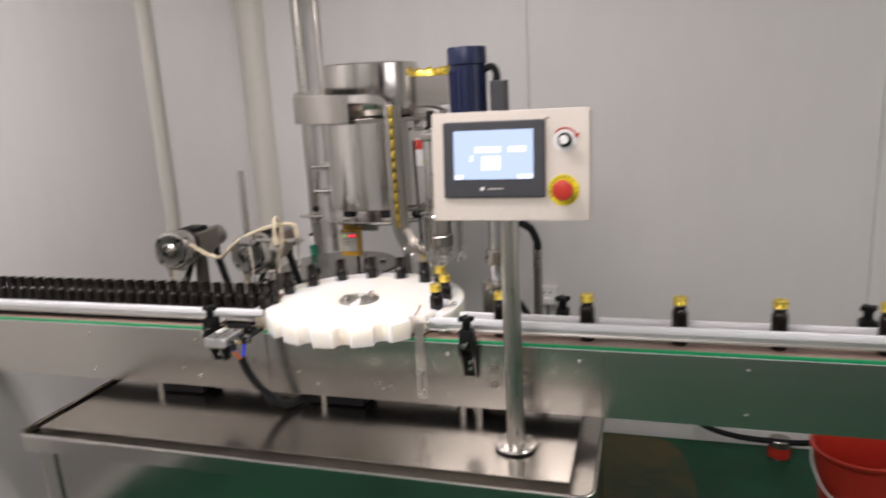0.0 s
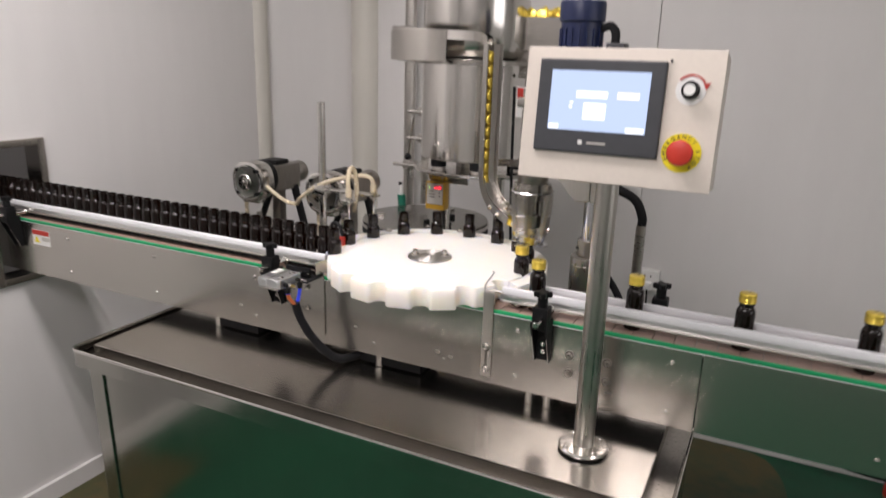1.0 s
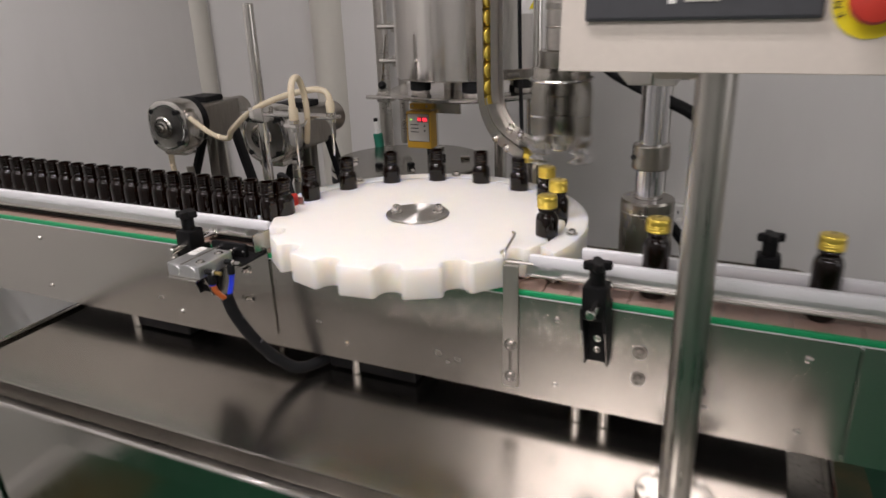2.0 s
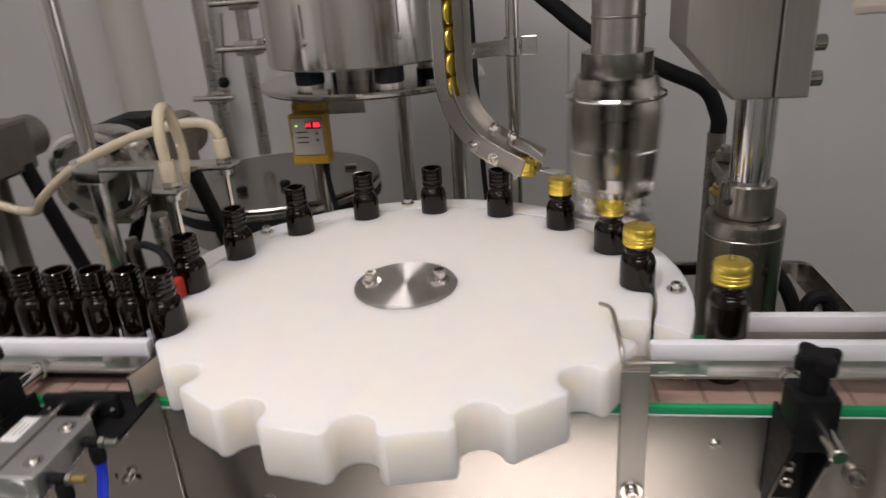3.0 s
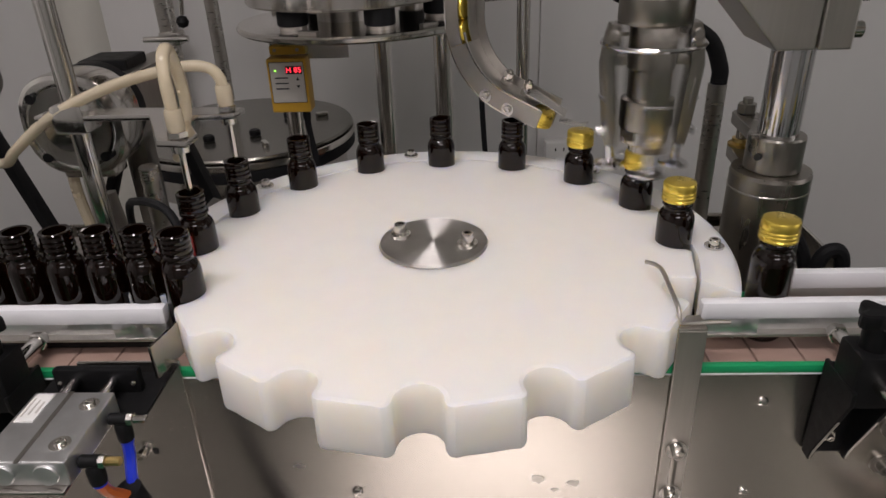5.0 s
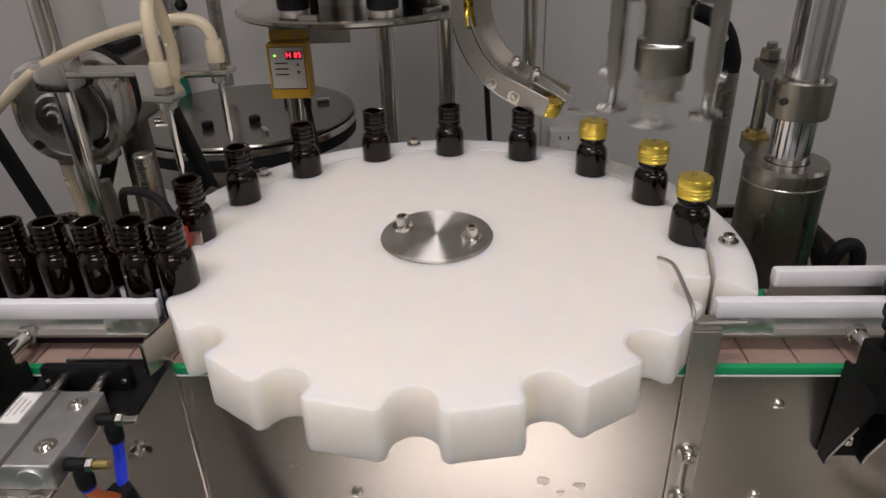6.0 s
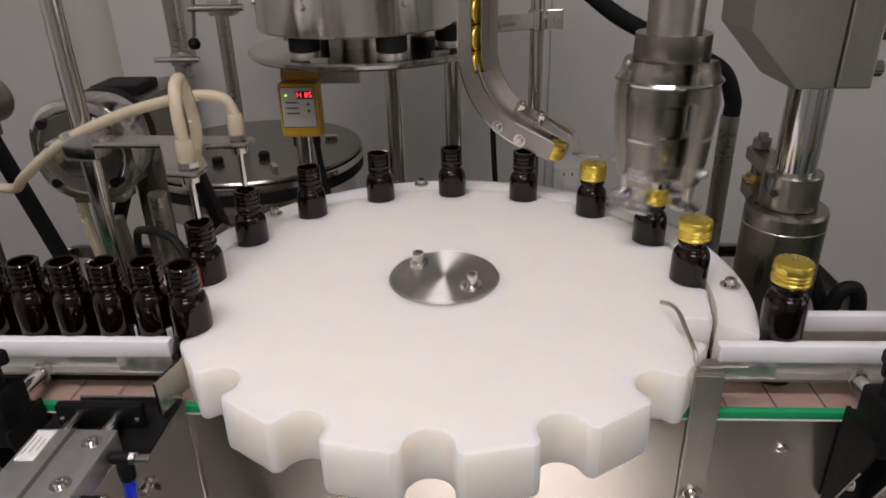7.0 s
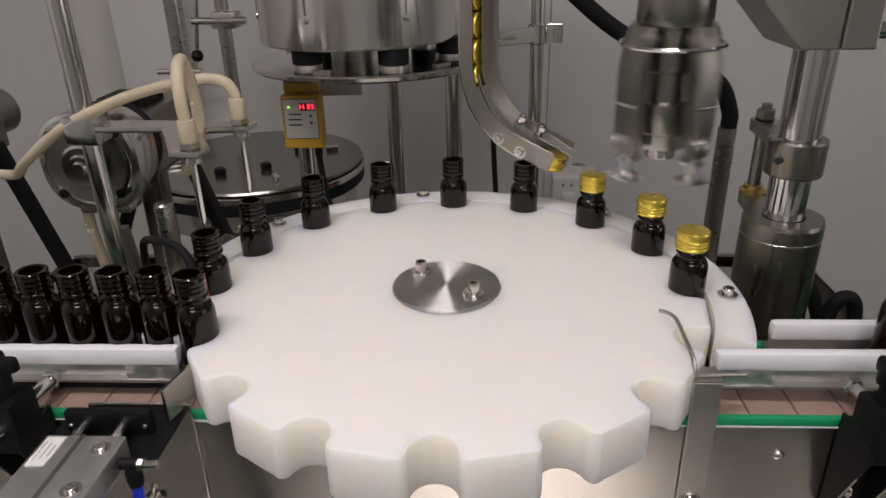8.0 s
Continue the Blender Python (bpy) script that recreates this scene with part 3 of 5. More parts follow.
def spun_material():
    """Turned steel: fine rings cut round the centre, which fan out the light."""
    mat = material("spun_steel", (0.62, 0.60, 0.57), 0.48, 1.0, 90, 0.1)
    nt = mat.node_tree
    shader = nt.nodes["Principled BSDF"]
    tc = nt.nodes.new("ShaderNodeTexCoord")
    wave = nt.nodes.new("ShaderNodeTexWave")
    wave.wave_type, wave.rings_direction = "RINGS", "Z"
    wave.inputs["Scale"].default_value, wave.inputs["Distortion"].default_value = 260, 0.4
    bp = nt.nodes.new("ShaderNodeBump")
    bp.inputs["Strength"].default_value, bp.inputs["Distance"].default_value = 0.06, 0.0004
    nt.links.new(tc.outputs["Object"], wave.inputs[0])
    nt.links.new(wave.outputs["Fac"], bp.inputs["Height"])
    nt.links.new(bp.outputs[0], shader.inputs["Normal"])
    tan = nt.nodes.new("ShaderNodeTangent")
    tan.direction_type, tan.axis = "RADIAL", "Z"
    nt.links.new(tan.outputs[0], shader.inputs["Tangent"])
    shader.inputs["Anisotropic"].default_value, shader.inputs["Anisotropic Rotation"].default_value = 1.0, 0.25
    return mat


SPUN = spun_material()
WHEEL = star_wheel()


def guide_plate():
    g = thing("guide_plate", "white plastic arc guide round the back of the star wheel", "guide plate", (CX, CY, 0.897))
    b = bmesh.new()
    pts = [(0.272 * math.cos(radians(a)), 0.272 * math.sin(radians(a))) for a in range(-21, 203, 4)]
    pts += [(0.2405 * math.cos(radians(a)), 0.2405 * math.sin(radians(a))) for a in range(202, -22, -4)]
    part("arc", slab(pts, 0, TOP - 0.897 - 0.001, into=b, bevel=0.0), HDPE, g, "white polyethylene arc")
    for a in (-3, 46, 99, 142, 196):
        x, y = 0.2585 * math.cos(radians(a)), 0.2585 * math.sin(radians(a))
        part("nut", hex_bolt(0.0052, 0.008, at=(x, y, TOP - 0.898)), POLISHED, g)
    for a in (0, 46, 99, 142, 196):
        x, y = 0.2585 * math.cos(radians(a)), 0.2585 * math.sin(radians(a))
        part("standoff", cyl(0.009, 0.1976, (x, y, -0.1976), seg=16), POLISHED, g)
    # bed coloured black to carry the shade in the gap round the wheel
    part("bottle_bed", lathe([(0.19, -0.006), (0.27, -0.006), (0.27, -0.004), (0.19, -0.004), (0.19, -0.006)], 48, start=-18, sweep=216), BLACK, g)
    part("wheel_shaft", cyl(0.03, 0.196, (0, 0, -0.1976), seg=24), DARK_STEEL, g)
    return g


guide_plate()


def hook_bracket():
    h = thing("hook_bracket", "stainless strip bracket with a bent wire hook", "bracket", (0.146, PLATE_Y, 0.74))
    part("strip", box(0.022, 0.003, 0.186, (-0.0015, -0.0022, 0.098), 0.0008), SATIN, h)
    part("slot", box(0.006, 0.0014, 0.060, (-0.001, -0.0038, 0.046), 0.0006), DARK_STEEL, h)
    part("fold", box(0.022, 0.020, 0.003, (-0.0015, 0.007, 0.1915), 0.0008), SATIN, h)
    for z in (0.073, 0.023):
        part("bolt", hex_bolt(0.0055, 0.009, at=(-0.001, -0.0038, z), turn=(90, 0, 0)), POLISHED, h)
    part("wire_hook", sweep_tube([(0.028, 0.004, 0.1945), (0.008, 0.003, 0.195), (-0.008, 0.001, 0.196), (-0.0118, 0.000, 0.199), (-0.0124, 0.006, 0.207), (-0.0132, 0.026, 0.211), (-0.0142, 0.048, 0.215), (-0.0165, 0.060, 0.215), (-0.0230, 0.070, 0.213)], 0.0018, 8), SATIN, h, "bent steel wire")
    return h


hook_bracket()


POST_STEEL = material("brushed_post", (0.52, 0.50, 0.46), 0.30, 1.0, 200, 0.16, 0.01, (1, 1, 0.03), 0.07)


# Control panel -----------------------------------------------------------
def control_panel():
    p = thing("control_panel", "cream operator panel box on a stainless post", "control panel", (0.384, -0.236, 0.700))
    part("base_flange", lathe([(0, 0), (0.046, 0), (0.046, 0.003), (0.043, 0.006), (0.024, 0.008), (0, 0.008)], 40), POLISHED, p, "round stainless foot flange")
    for a in (45, 135, 225, 315):
        part("bolt", hex_bolt(0.004, 0.006, at=(0.036 * math.cos(radians(a)), 0.036 * math.sin(radians(a)), 0.006)), POLISHED, p)
    part("post", cyl(0.019, 0.500, (0, 0, 0.007), bevel=0.001), POST_STEEL, p, "round stainless post")
    part("mount", slab([(-0.05, 0.0), (0.03, 0.0), (0.015, -0.030), (-0.030, -0.030)], -0.012, 0.012, m=pose(-0.030, 0.036, 0.518, 90, 0, 0)), CREAM, p)
    # the box, leaning back by 5.7 degrees
    tilt = pose(-0.020, -0.030, 0.620, -5.7, 0, 0)
    body = part("housing", box(0.304, 0.085, 0.209, (0.029, 0.044, -0.0135), 0.004), CREAM, p, "cream painted sheet-steel housing")
    body.matrix_basis = tilt
    part("front_rim", box(0.306, 0.003, 0.211, (0.029, 0.0015, -0.0135), 0.001), CREAM, body)
    bez = part("screen_bezel", box(0.200, 0.007, 0.147, (0, -0.0035, 0), 0.003), BEZEL, body, "dark grey touch-screen frame")
    part("screen", box(0.156, 0.001, 0.094, (0.0, -0.0075, 0.009)), SCREEN, bez, "lit bluish touch screen")
    for sx, sz, x, z, m in ((0.050, 0.011, -0.010, 0.019, SCREEN_WHITE), (0.034, 0.0105, 0.047, 0.019, SCREEN_PINK), (0.036, 0.026, -0.004, -0.007, SCREEN_WHITE),
                            (0.016, 0.008, -0.068, -0.033, SCREEN_WHITE), (0.028, 0.008, 0.062, -0.033, SCREEN_WHITE), (0.005, 0.004, -0.042, 0.006, SCREEN_WHITE), (0.005, 0.004, -0.043, -0.001, SCREEN_WHITE)):
        part("screen_field", box(sx, 0.0008, sz, (x, -0.0083, z)), m, bez)
    part("badge", box(0.007, 0.0008, 0.007, (-0.022, -0.0074, -0.056), 0.0003), PAPER, bez)
    part("print_bar", box(0.030, 0.0008, 0.003, (0.004, -0.0074, -0.0565)), LABEL, bez)
    part("screw", cyl(0.0022, 0.002, (0.104, -0.0005, 0.075), (90, 0, 0), 12), INK, body)
    knob = part("speed_knob", lathe([(0, 0), (0.0135, 0), (0.0135, 0.004), (0.0115, 0.006), (0.0105, 0.017), (0.0, 0.017)], 32, (0.1363, -0.0005, 0.033), (90, 0, 0)), BLACK, body, "black knob with a bright cap")
    part("knob_cap", cyl(0.0085, 0.0012, (0.1363, -0.0175, 0.033), (90, 0, 0), 24), PAPER, knob)
    part("dial_plate", cyl(0.022, 0.0008, (0.1363, -0.0004, 0.033), (90, 0, 0), 32), PAPER, body)
    part("red_arc", lathe([(0.0205, 0), (0.0235, 0), (0.0235, 0.0006), (0.0205, 0.0006), (0.0205, 0)], 20, (0.1363, -0.0014, 0.033), (90, 0, 0), start=30, sweep=110), RED_INK, body)
    part("arrow_head", slab([(0.017, 0.010), (0.028, 0.012), (0.022, 0.001)], 0, 0.0006, m=pose(0.1363, -0.0014, 0.033, 90, 0, 0)), RED_INK, body)
    stop = part("emergency_stop", lathe([(0, 0.004), (0.013, 0.004), (0.013, 0.010), (0.0185, 0.012), (0.0195, 0.017), (0.0175, 0.021), (0.010, 0.0225), (0, 0.023)], 36, (0.1342, -0.0005, -0.0607), (90, 0, 0)), RED, body, "red mushroom push button")
    part("yellow_disc", cyl(0.0295, 0.0012, (0.1342, -0.0004, -0.0607), (90, 0, 0), 40), YELLOW, body, "yellow disc with dark lettering")
    for word, a0, a1 in (("EMERGENCY", 205, 45), ("STOP", 10, -55)):
        for i, ch in enumerate(word):
            a = a0 + (a1 - a0) * i / (len(word) - 1)
            turn = a - 90
            text_part(ch, 0.0085, (0.1342 + 0.0243 * math.cos(radians(a)), -0.0019, -0.0607 + 0.0243 * math.sin(radians(a))), (90, -turn, 0), INK, stop, "letter")
    return p


control_panel()


# Cap feeder --------------------------------------------------------------
DX, DY = -0.228, 0.605


def cap_feeder():
    f = thing("cap_feeder", "stainless bowl cap feeder on a raised round plate", "cap feeder", (DX, DY, FLOOR))
    Z = -FLOOR
    for a in (78, 20, 145):
        part("leg", cyl(0.0165, 1.052 - FLOOR, (0.165 * math.cos(radians(a)), 0.165 * math.sin(radians(a)), 0), bevel=0.001), POLISHED, f)
    ox, oy = 0.0150, 0.0100
    part("round_plate", lathe([(0, 1.052 + Z), (0.196, 1.052 + Z), (0.199, 1.055 + Z), (0.199, 1.060 + Z), (0.196, 1.063 + Z), (0, 1.063 + Z)], 72, (ox, oy, 0)), POLISHED, f, "polished round carrier plate")
    for a in (233, 293, 353, 53, 128):
        c, e = math.cos(radians(a)), math.sin(radians(a))
        part("rubber_mount", cyl(0.024, 0.026, (ox + 0.138 * c, oy + 0.138 * e, 1.0685 + Z), seg=24, bevel=0.002), RUBBER, f)
        part("mount_base", cyl(0.021, 0.006, (ox + 0.138 * c, oy + 0.138 * e, 1.0630 + Z), seg=24), SATIN, f)
        c, e = math.cos(radians(a + 22)), math.sin(radians(a + 22))
        part("clip", box(0.030, 0.010, 0.006, (ox + 0.180 * c, oy + 0.180 * e, 1.0662 + Z), 0.001, (0, 0, a + 112)), DARK_STEEL, f)
    part("drive_core", cyl(0.05, 0.034, (0, 0, 1.0625 + Z)), DARK_STEEL, f)
    drum = part("drum", lathe([(0, 1.094 + Z), (0.160, 1.094 + Z), (0.162, 1.097 + Z), (0.162, 1.372 + Z), (0.160, 1.375 + Z), (0, 1.375 + Z)], 72), POLISHED, f, "polished steel drum")
    for a in (251, 305, 200):
        part("screw", pan_screw(0.005, 0.004, at=(0.162 * math.cos(radians(a)), 0.162 * math.sin(radians(a)), 1.138 + Z), turn=(90, 0, a + 90)), POLISHED, drum)
        part("slot", box(0.003, 0.002, 0.05, (0.1622 * math.cos(radians(a)), 0.1622 * math.sin(radians(a)), 1.17 + Z), 0.0006, (0, 0, a + 90)), DARK_STEEL, drum)
    part("trough_wall", lathe([(0.205, 1.372 + Z), (0.252, 1.380 + Z), (0.258, 1.380 + Z), (0.258, 1.462 + Z), (0.255, 1.462 + Z), (0.252, 1.386 + Z), (0.205, 1.380 + Z), (0.205, 1.372 + Z)], 48, start=150, sweep=125), STEEL_SHEET, f, "curved sheet-metal trough")
    part("trough_shadow_gap", lathe([(0.16, 1.372 + Z), (0.205, 1.372 + Z), (0.205, 1.384 + Z), (0.16, 1.384 + Z)], 48), DARK_STEEL, f)
    part("bowl", lathe([(0.140, 1.384 + Z), (0.156, 1.425 + Z), (0.156, 1.553 + Z), (0.153, 1.557 + Z), (0.150, 1.553 + Z), (0.150, 1.43 + Z), (0, 1.415 + Z)], 72), POLISHED, f, "polished steel sorting bowl")
    line = [Vector((0.246 * math.cos(radians(a)), 0.246 * math.sin(radians(a)), 1.472 - 0.00022 * (a - 170) + Z)) for a in range(170, 282, 8)]
    line += [Vector(p) + Vector((0, 0, Z)) for p in ((0.090, -0.262, 1.447), (0.128, -0.292, 1.445), (0.160, -0.322, 1.441), (0.180, -0.342, 1.432), (0.186, -0.349, 1.418))]
    b = bmesh.new()
    rows = []
    for i, p in enumerate(line):
        d = (line[min(i + 1, len(line) - 1)] - line[max(i - 1, 0)]).normalized()
        side = d.cross(Vector((0, 0, 1))).normalized()
        up = side.cross(d).normalized()
        rows.append([b.verts.new(p + side * u + up * v) for u, v in ((-0.009, -0.012), (0.009, -0.012), (0.009, 0.012), (0.007, 0.012), (0.007, -0.006), (-0.007, -0.006), (-0.007, 0.012), (-0.009, 0.012))])
    for p, q in zip(rows, rows[1:]):
        for k in range(8):
            b.faces.new((p[k], p[(k + 1) % 8], q[(k + 1) % 8], q[k]))
    b.faces.new(rows[0][::-1])
    b.faces.new(rows[-1])
    bmesh.ops.recalc_face_normals(b, faces=b.faces)
    part("track_rail", b, POLISHED, f, "flat outfeed channel sloping to the chute")
    hop = part("hopper", slab([(-0.075, -0.07), (0.075, -0.07), (0.075, 0.07), (-0.075, 0.07)], 1.415 + Z, 1.508 + Z, m=pose(0.190, 0.06, 0)), STEEL_SHEET, f, "sheet-steel cap hopper filled with gold caps")
    part("hopper_spout", box(0.10, 0.09, 0.05, (0.180, 0.05, 1.39 + Z), 0.004, (0, 20, 0)), DARK_STEEL, hop)
    sign = part("hazard_sign", box(0.050, 0.0015, 0.085, (0.205, -0.120, 1.275 + Z), 0.0005), PAPER, f, "white hazard plate with a red block")
    part("red_block", box(0.046, 0.0012, 0.030, (0.205, -0.1215, 1.299 + Z)), RED_INK, sign)
    part("triangle", slab([(-0.013, -0.010), (0.013, -0.010), (0, 0.012)], 0, 0.0008, m=pose(0.212, -0.1212, 1.252 + Z, 90, 0, 0)), YELLOW, sign)
    part("sign_stay", cyl(0.004, 0.06, (0.205, -0.119, 1.317 + Z), (-8, 0, 0), 10), POLISHED, f)
    part("bolt_stub", cyl(0.006, 0.07, (0.16, -0.06, 1.345 + Z), (0, 90, 20), 12), POLISHED, f)
    part("mount_plate", box(0.115, 0.006, 0.045, (-0.055, -0.030, 1.0265 + Z), 0.001), STEEL_SHEET, f)
    return f


cap_feeder()


def vibration_controller():
    v = thing("vibration_controller", "yellow vibration controller box with red digits under the plate", "controller", (-0.3275, 0.565, 0.915))
    part("housing", box(0.066, 0.036, 0.090, (0, 0, 0.050), 0.003), AMBER_BOX, v, "yellow plastic housing")
    part("top_clip", box(0.060, 0.022, 0.014, (0.002, 0.004, 0.106), 0.002), AMBER_BOX, v)
    part("clip_plate", box(0.070, 0.004, 0.052, (0.0, 0.024, 0.118), 0.001), STEEL_SHEET, v)
    face = part("face_plate", box(0.056, 0.0012, 0.066, (0, -0.0185, 0.056), 0.0015), LABEL, v, "grey keypad film")
    part("face_border", box(0.0575, 0.0008, 0.0675, (0, -0.0181, 0.056), 0.0015), INK, v)
    part("display_window", box(0.027, 0.001, 0.013, (0.012, -0.0194, 0.0765)), INK, face)
    text_part("H 85", 0.0125, (0.012, -0.0202, 0.0765), (90, 0, 0), LED, face, "digits", 1.05)
    part("status_light", box(0.004, 0.001, 0.002, (-0.019, -0.0194, 0.076)), LED_GREEN, face)
    for z in (0.062, 0.049):
        s = 1 if z > 0.055 else -1
        part("arrow_key", slab([(-0.003, -0.0025 * s), (0.003, -0.0025 * s), (0, 0.003 * s)][::s], 0, 0.0006, m=pose(0.017, -0.0191, z, 90, 0, 0)), INK, face)
    for k in range(3):
        part("print_bar", box(0.022, 0.0006, 0.0022, (-0.010, -0.0192, 0.064 - 0.009 * k)), GREY_PLASTIC, face)
    for x in (-0.019, 0.019):
        part("screw", cyl(0.0028, 0.002, (x, -0.007, 0.107), (90, 0, 0), 10), DARK_STEEL, v)
    part("cable_gland", cyl(0.007, 0.018, (0.020, 0, -0.012), seg=12), RUBBER, v)
    part("cable", sweep_tube([(0.020, 0, -0.010), (0.022, 0.004, -0.05), (0.030, 0.01, -0.12), (0.034, 0.02, -0.19)], 0.0055, 8), RUBBER, v)
    return v


vibration_controller()


LID = material("smoked_lid", (0.25, 0.24, 0.215), 0.20, 0.85, 60, 0.25, 0.02, (1, 1, 1), 0.08)


def round_stand():
    r = thing("vibrator_base", "round stainless drum base with a dark rubber band", "drum base", (-0.52, 0.86, 0.700))
    part("column", cyl(0.10, 0.700 - FLOOR, (0, 0, FLOOR - 0.700), seg=40), DARK_STEEL, r)
    part("body", cyl(0.215, 0.085, (0, 0, 0), bevel=0.004, seg=64), POLISHED, r)
    part("rubber_band", ring(0.215, 0.236, 0.022, (0, 0, 0.060), seg=64), RUBBER, r)
    part("rim_band", ring(0.214, 0.238, 0.014, (0, 0, 0.084), seg=64), POLISHED, r)
    part("top_plate", lathe([(0, 0.100), (0.232, 0.100), (0.235, 0.104), (0.232, 0.108), (0, 0.108)], 64), LID, r, "dark glossy lid")
    for a, q in ((250, 0.12), (300, 0.09), (330, 0.15), (30, 0.1)):
        part("lid_knob", cyl(0.012, 0.014, (q * math.cos(radians(a)), q * math.sin(radians(a)), 0.1078), seg=16, bevel=0.003), BLACK, r)
    for a in (20, 80, 200, 300):
        part("clip", box(0.028, 0.010, 0.010, (0.17 * math.cos(radians(a)), 0.17 * math.sin(radians(a)), 0.113), 0.002, (0, 0, a)), POLISHED, r)
    return r


round_stand()

# Chute: a curved vertical track from the feeder down to the bottles -------
BASE = Vector((-0.0395, 0.2555, 0))
HD = Vector((0.88, -0.47, 0)).normalized()
ARC_R, ARC_Z, STRAIGHT, TOP_Z, BEND = 0.105, 1.1115, 0.055, 1.425, radians(70)


def chute_at(s):
    """Place, along-direction and outward normal at s metres up the track from its mouth."""
    a60 = BEND
    if s < STRAIGHT:
        h = (ARC_R - ARC_R * math.cos(a60)) + (STRAIGHT - s) * math.sin(a60)
        z = ARC_Z - ARC_R * math.sin(a60) - (STRAIGHT - s) * math.cos(a60)
        a = a60
    elif s < STRAIGHT + ARC_R * a60:
        a = a60 - (s - STRAIGHT) / ARC_R
        h, z = ARC_R - ARC_R * math.cos(a), ARC_Z - ARC_R * math.sin(a)
    else:
        a, h, z = 0.0, 0.0, ARC_Z + s - STRAIGHT - ARC_R * a60
    place_ = BASE + HD * h + Vector((0, 0, z))
    along = HD * math.sin(a) - Vector((0, 0, math.cos(a)))
    return place_, along, HD * math.cos(a) + Vector((0, 0, math.sin(a)))


def chute():
    c = thing("cap_chute", "curved cap chute between two grey side plates", "cap chute", BASE + Vector((0, 0, 1.0)))
    off = -(BASE + Vector((0, 0, 1.0)))
    side = HD.cross(Vector((0, 0, 1))).normalized()
    n = 40
    length = STRAIGHT + ARC_R * BEND + (TOP_Z - ARC_Z)
    # name, depth range, range across, range along, material, label
    pieces = (("back_strip", -0.0075, -0.0045, -0.0153, 0.0153, 0.022, length, POLISHED, "bright steel back strip"),
              ("side_rail", -0.0045, 0.0178, 0.0155, 0.0175, 0.008, 0.150, PLATE_GREY, "dull steel side plate"),
              ("side_rail", -0.0045, 0.0118, 0.0155, 0.0175, 0.1505, length, PLATE_GREY, "dull steel side plate"),
              ("side_rail", -0.0060, 0.0290, -0.0175, -0.0155, 0.000, length, PLATE_GREY, "dull steel side plate"),
              ("front_cover", 0.0172, 0.0186, -0.0153, 0.0150, 0.020, 0.150, PLATE_GREY, "curved steel cover strip"),
              ("front_strip", 0.0172, 0.0186, -0.0153, 0.0035, 0.1505, length, PLATE_GREY, "steel cover strip beside the slit"),
              ("front_edge", 0.0172, 0.0192, 0.0152, 0.0176, 0.010, 0.165, POLISHED, "bright cover edge"))
    for name, lo, hi, s0, s1, a0, a1, mat, label in pieces:
        b = bmesh.new()
        rows = []
        for i in range(n + 1):
            p, al, no = chute_at(a0 + (a1 - a0) * i / n)
            rows.append([b.verts.new(p + off + no * u + side * v) for u, v in ((lo, s0), (lo, s1), (hi, s1), (hi, s0))])
        for p, q in zip(rows, rows[1:]):
            for k in range(4):
                b.faces.new((p[k], p[(k + 1) % 4], q[(k + 1) % 4], q[k]))
        b.faces.new(rows[0][::-1])
        b.faces.new(rows[-1])
        bmesh.ops.recalc_face_normals(b, faces=b.faces)
        part(name, b, mat, c, label)
    for s in (0.040, 0.072):
        p, al, no = chute_at(s)
        q = p + off + no * 0.016
        m = no.to_track_quat("Z", "Y").to_matrix().to_4x4()
        part("stud", place(cyl(0.0035, 0.022, seg=10), Matrix.Translation(q) @ m), POLISHED, c)
        part("nut", place(cyl(0.0062, 0.006, (0, 0, 0.004), seg=6), Matrix.Translation(q) @ m), POLISHED, c)
        part("nut", place(cyl(0.0062, 0.005, (0, 0, 0.014), seg=6), Matrix.Translation(q) @ m), POLISHED, c)
        for v in (-1, 1):
            part("side_bolt", place(hex_bolt(0.0045, 0.006), Matrix.Translation(p + off + side * 0.018 * v + no * 0.002 - al * 0.008) @ (side * v).to_track_quat("Z", "Y").to_matrix().to_4x4()), POLISHED, c)
    # springy strip that presses the cap home as the bottle draws it out
    b = bmesh.new()
    p, al, no = chute_at(0.0)
    line = [p + no * 0.026 - al * 0.035, p + no * 0.024 - al * 0.010, p + no * 0.0215 + al * 0.012, Vector((0.078, 0.170, 1.0075)), Vector((0.093, 0.160, 1.0050)), Vector((0.104, 0.152, 1.0085))]
    rows = []
    for i, q in enumerate(line):
        wide = 0.013 - 0.0016 * i
        rows.append([b.verts.new(q + off + side * v + Vector((0, 0, u))) for u, v in ((0, -wide), (0, wide), (0.0009, wide), (0.0009, -wide))])
    for u, v in zip(rows, rows[1:]):
        for k in range(4):
            b.faces.new((u[k], u[(k + 1) % 4], v[(k + 1) % 4], v[k]))
    b.faces.new(rows[0][::-1])
    b.faces.new(rows[-1])
    bmesh.ops.recalc_face_normals(b, faces=b.faces)
    part("press_spring", b, POLISHED, c, "thin steel press strip")
    q1 = chute_at(0.205)[0] + off
    part("stay_arm", box(0.096, 0.003, 0.019, (q1.x + 0.044, q1.y + 0.022, q1.z), 0.001, (0, 0, 30)), POLISHED, c)
    part("stay_slot", box(0.034, 0.0034, 0.006, (q1.x + 0.040, q1.y + 0.0197, q1.z), 0.0008, (0, 0, 30)), DARK_STEEL, c)
    part("stay_bolt", hex_bolt(0.0050, 0.008, at=(q1.x + 0.030, q1.y + 0.0125, q1.z), turn=(90, 0, 30)), POLISHED, c)
    rod = part("stay_rod", cyl(0.0085, 0.62, (0.083, 0.050, -0.30), seg=20), POLISHED, c, "upright steel rod")
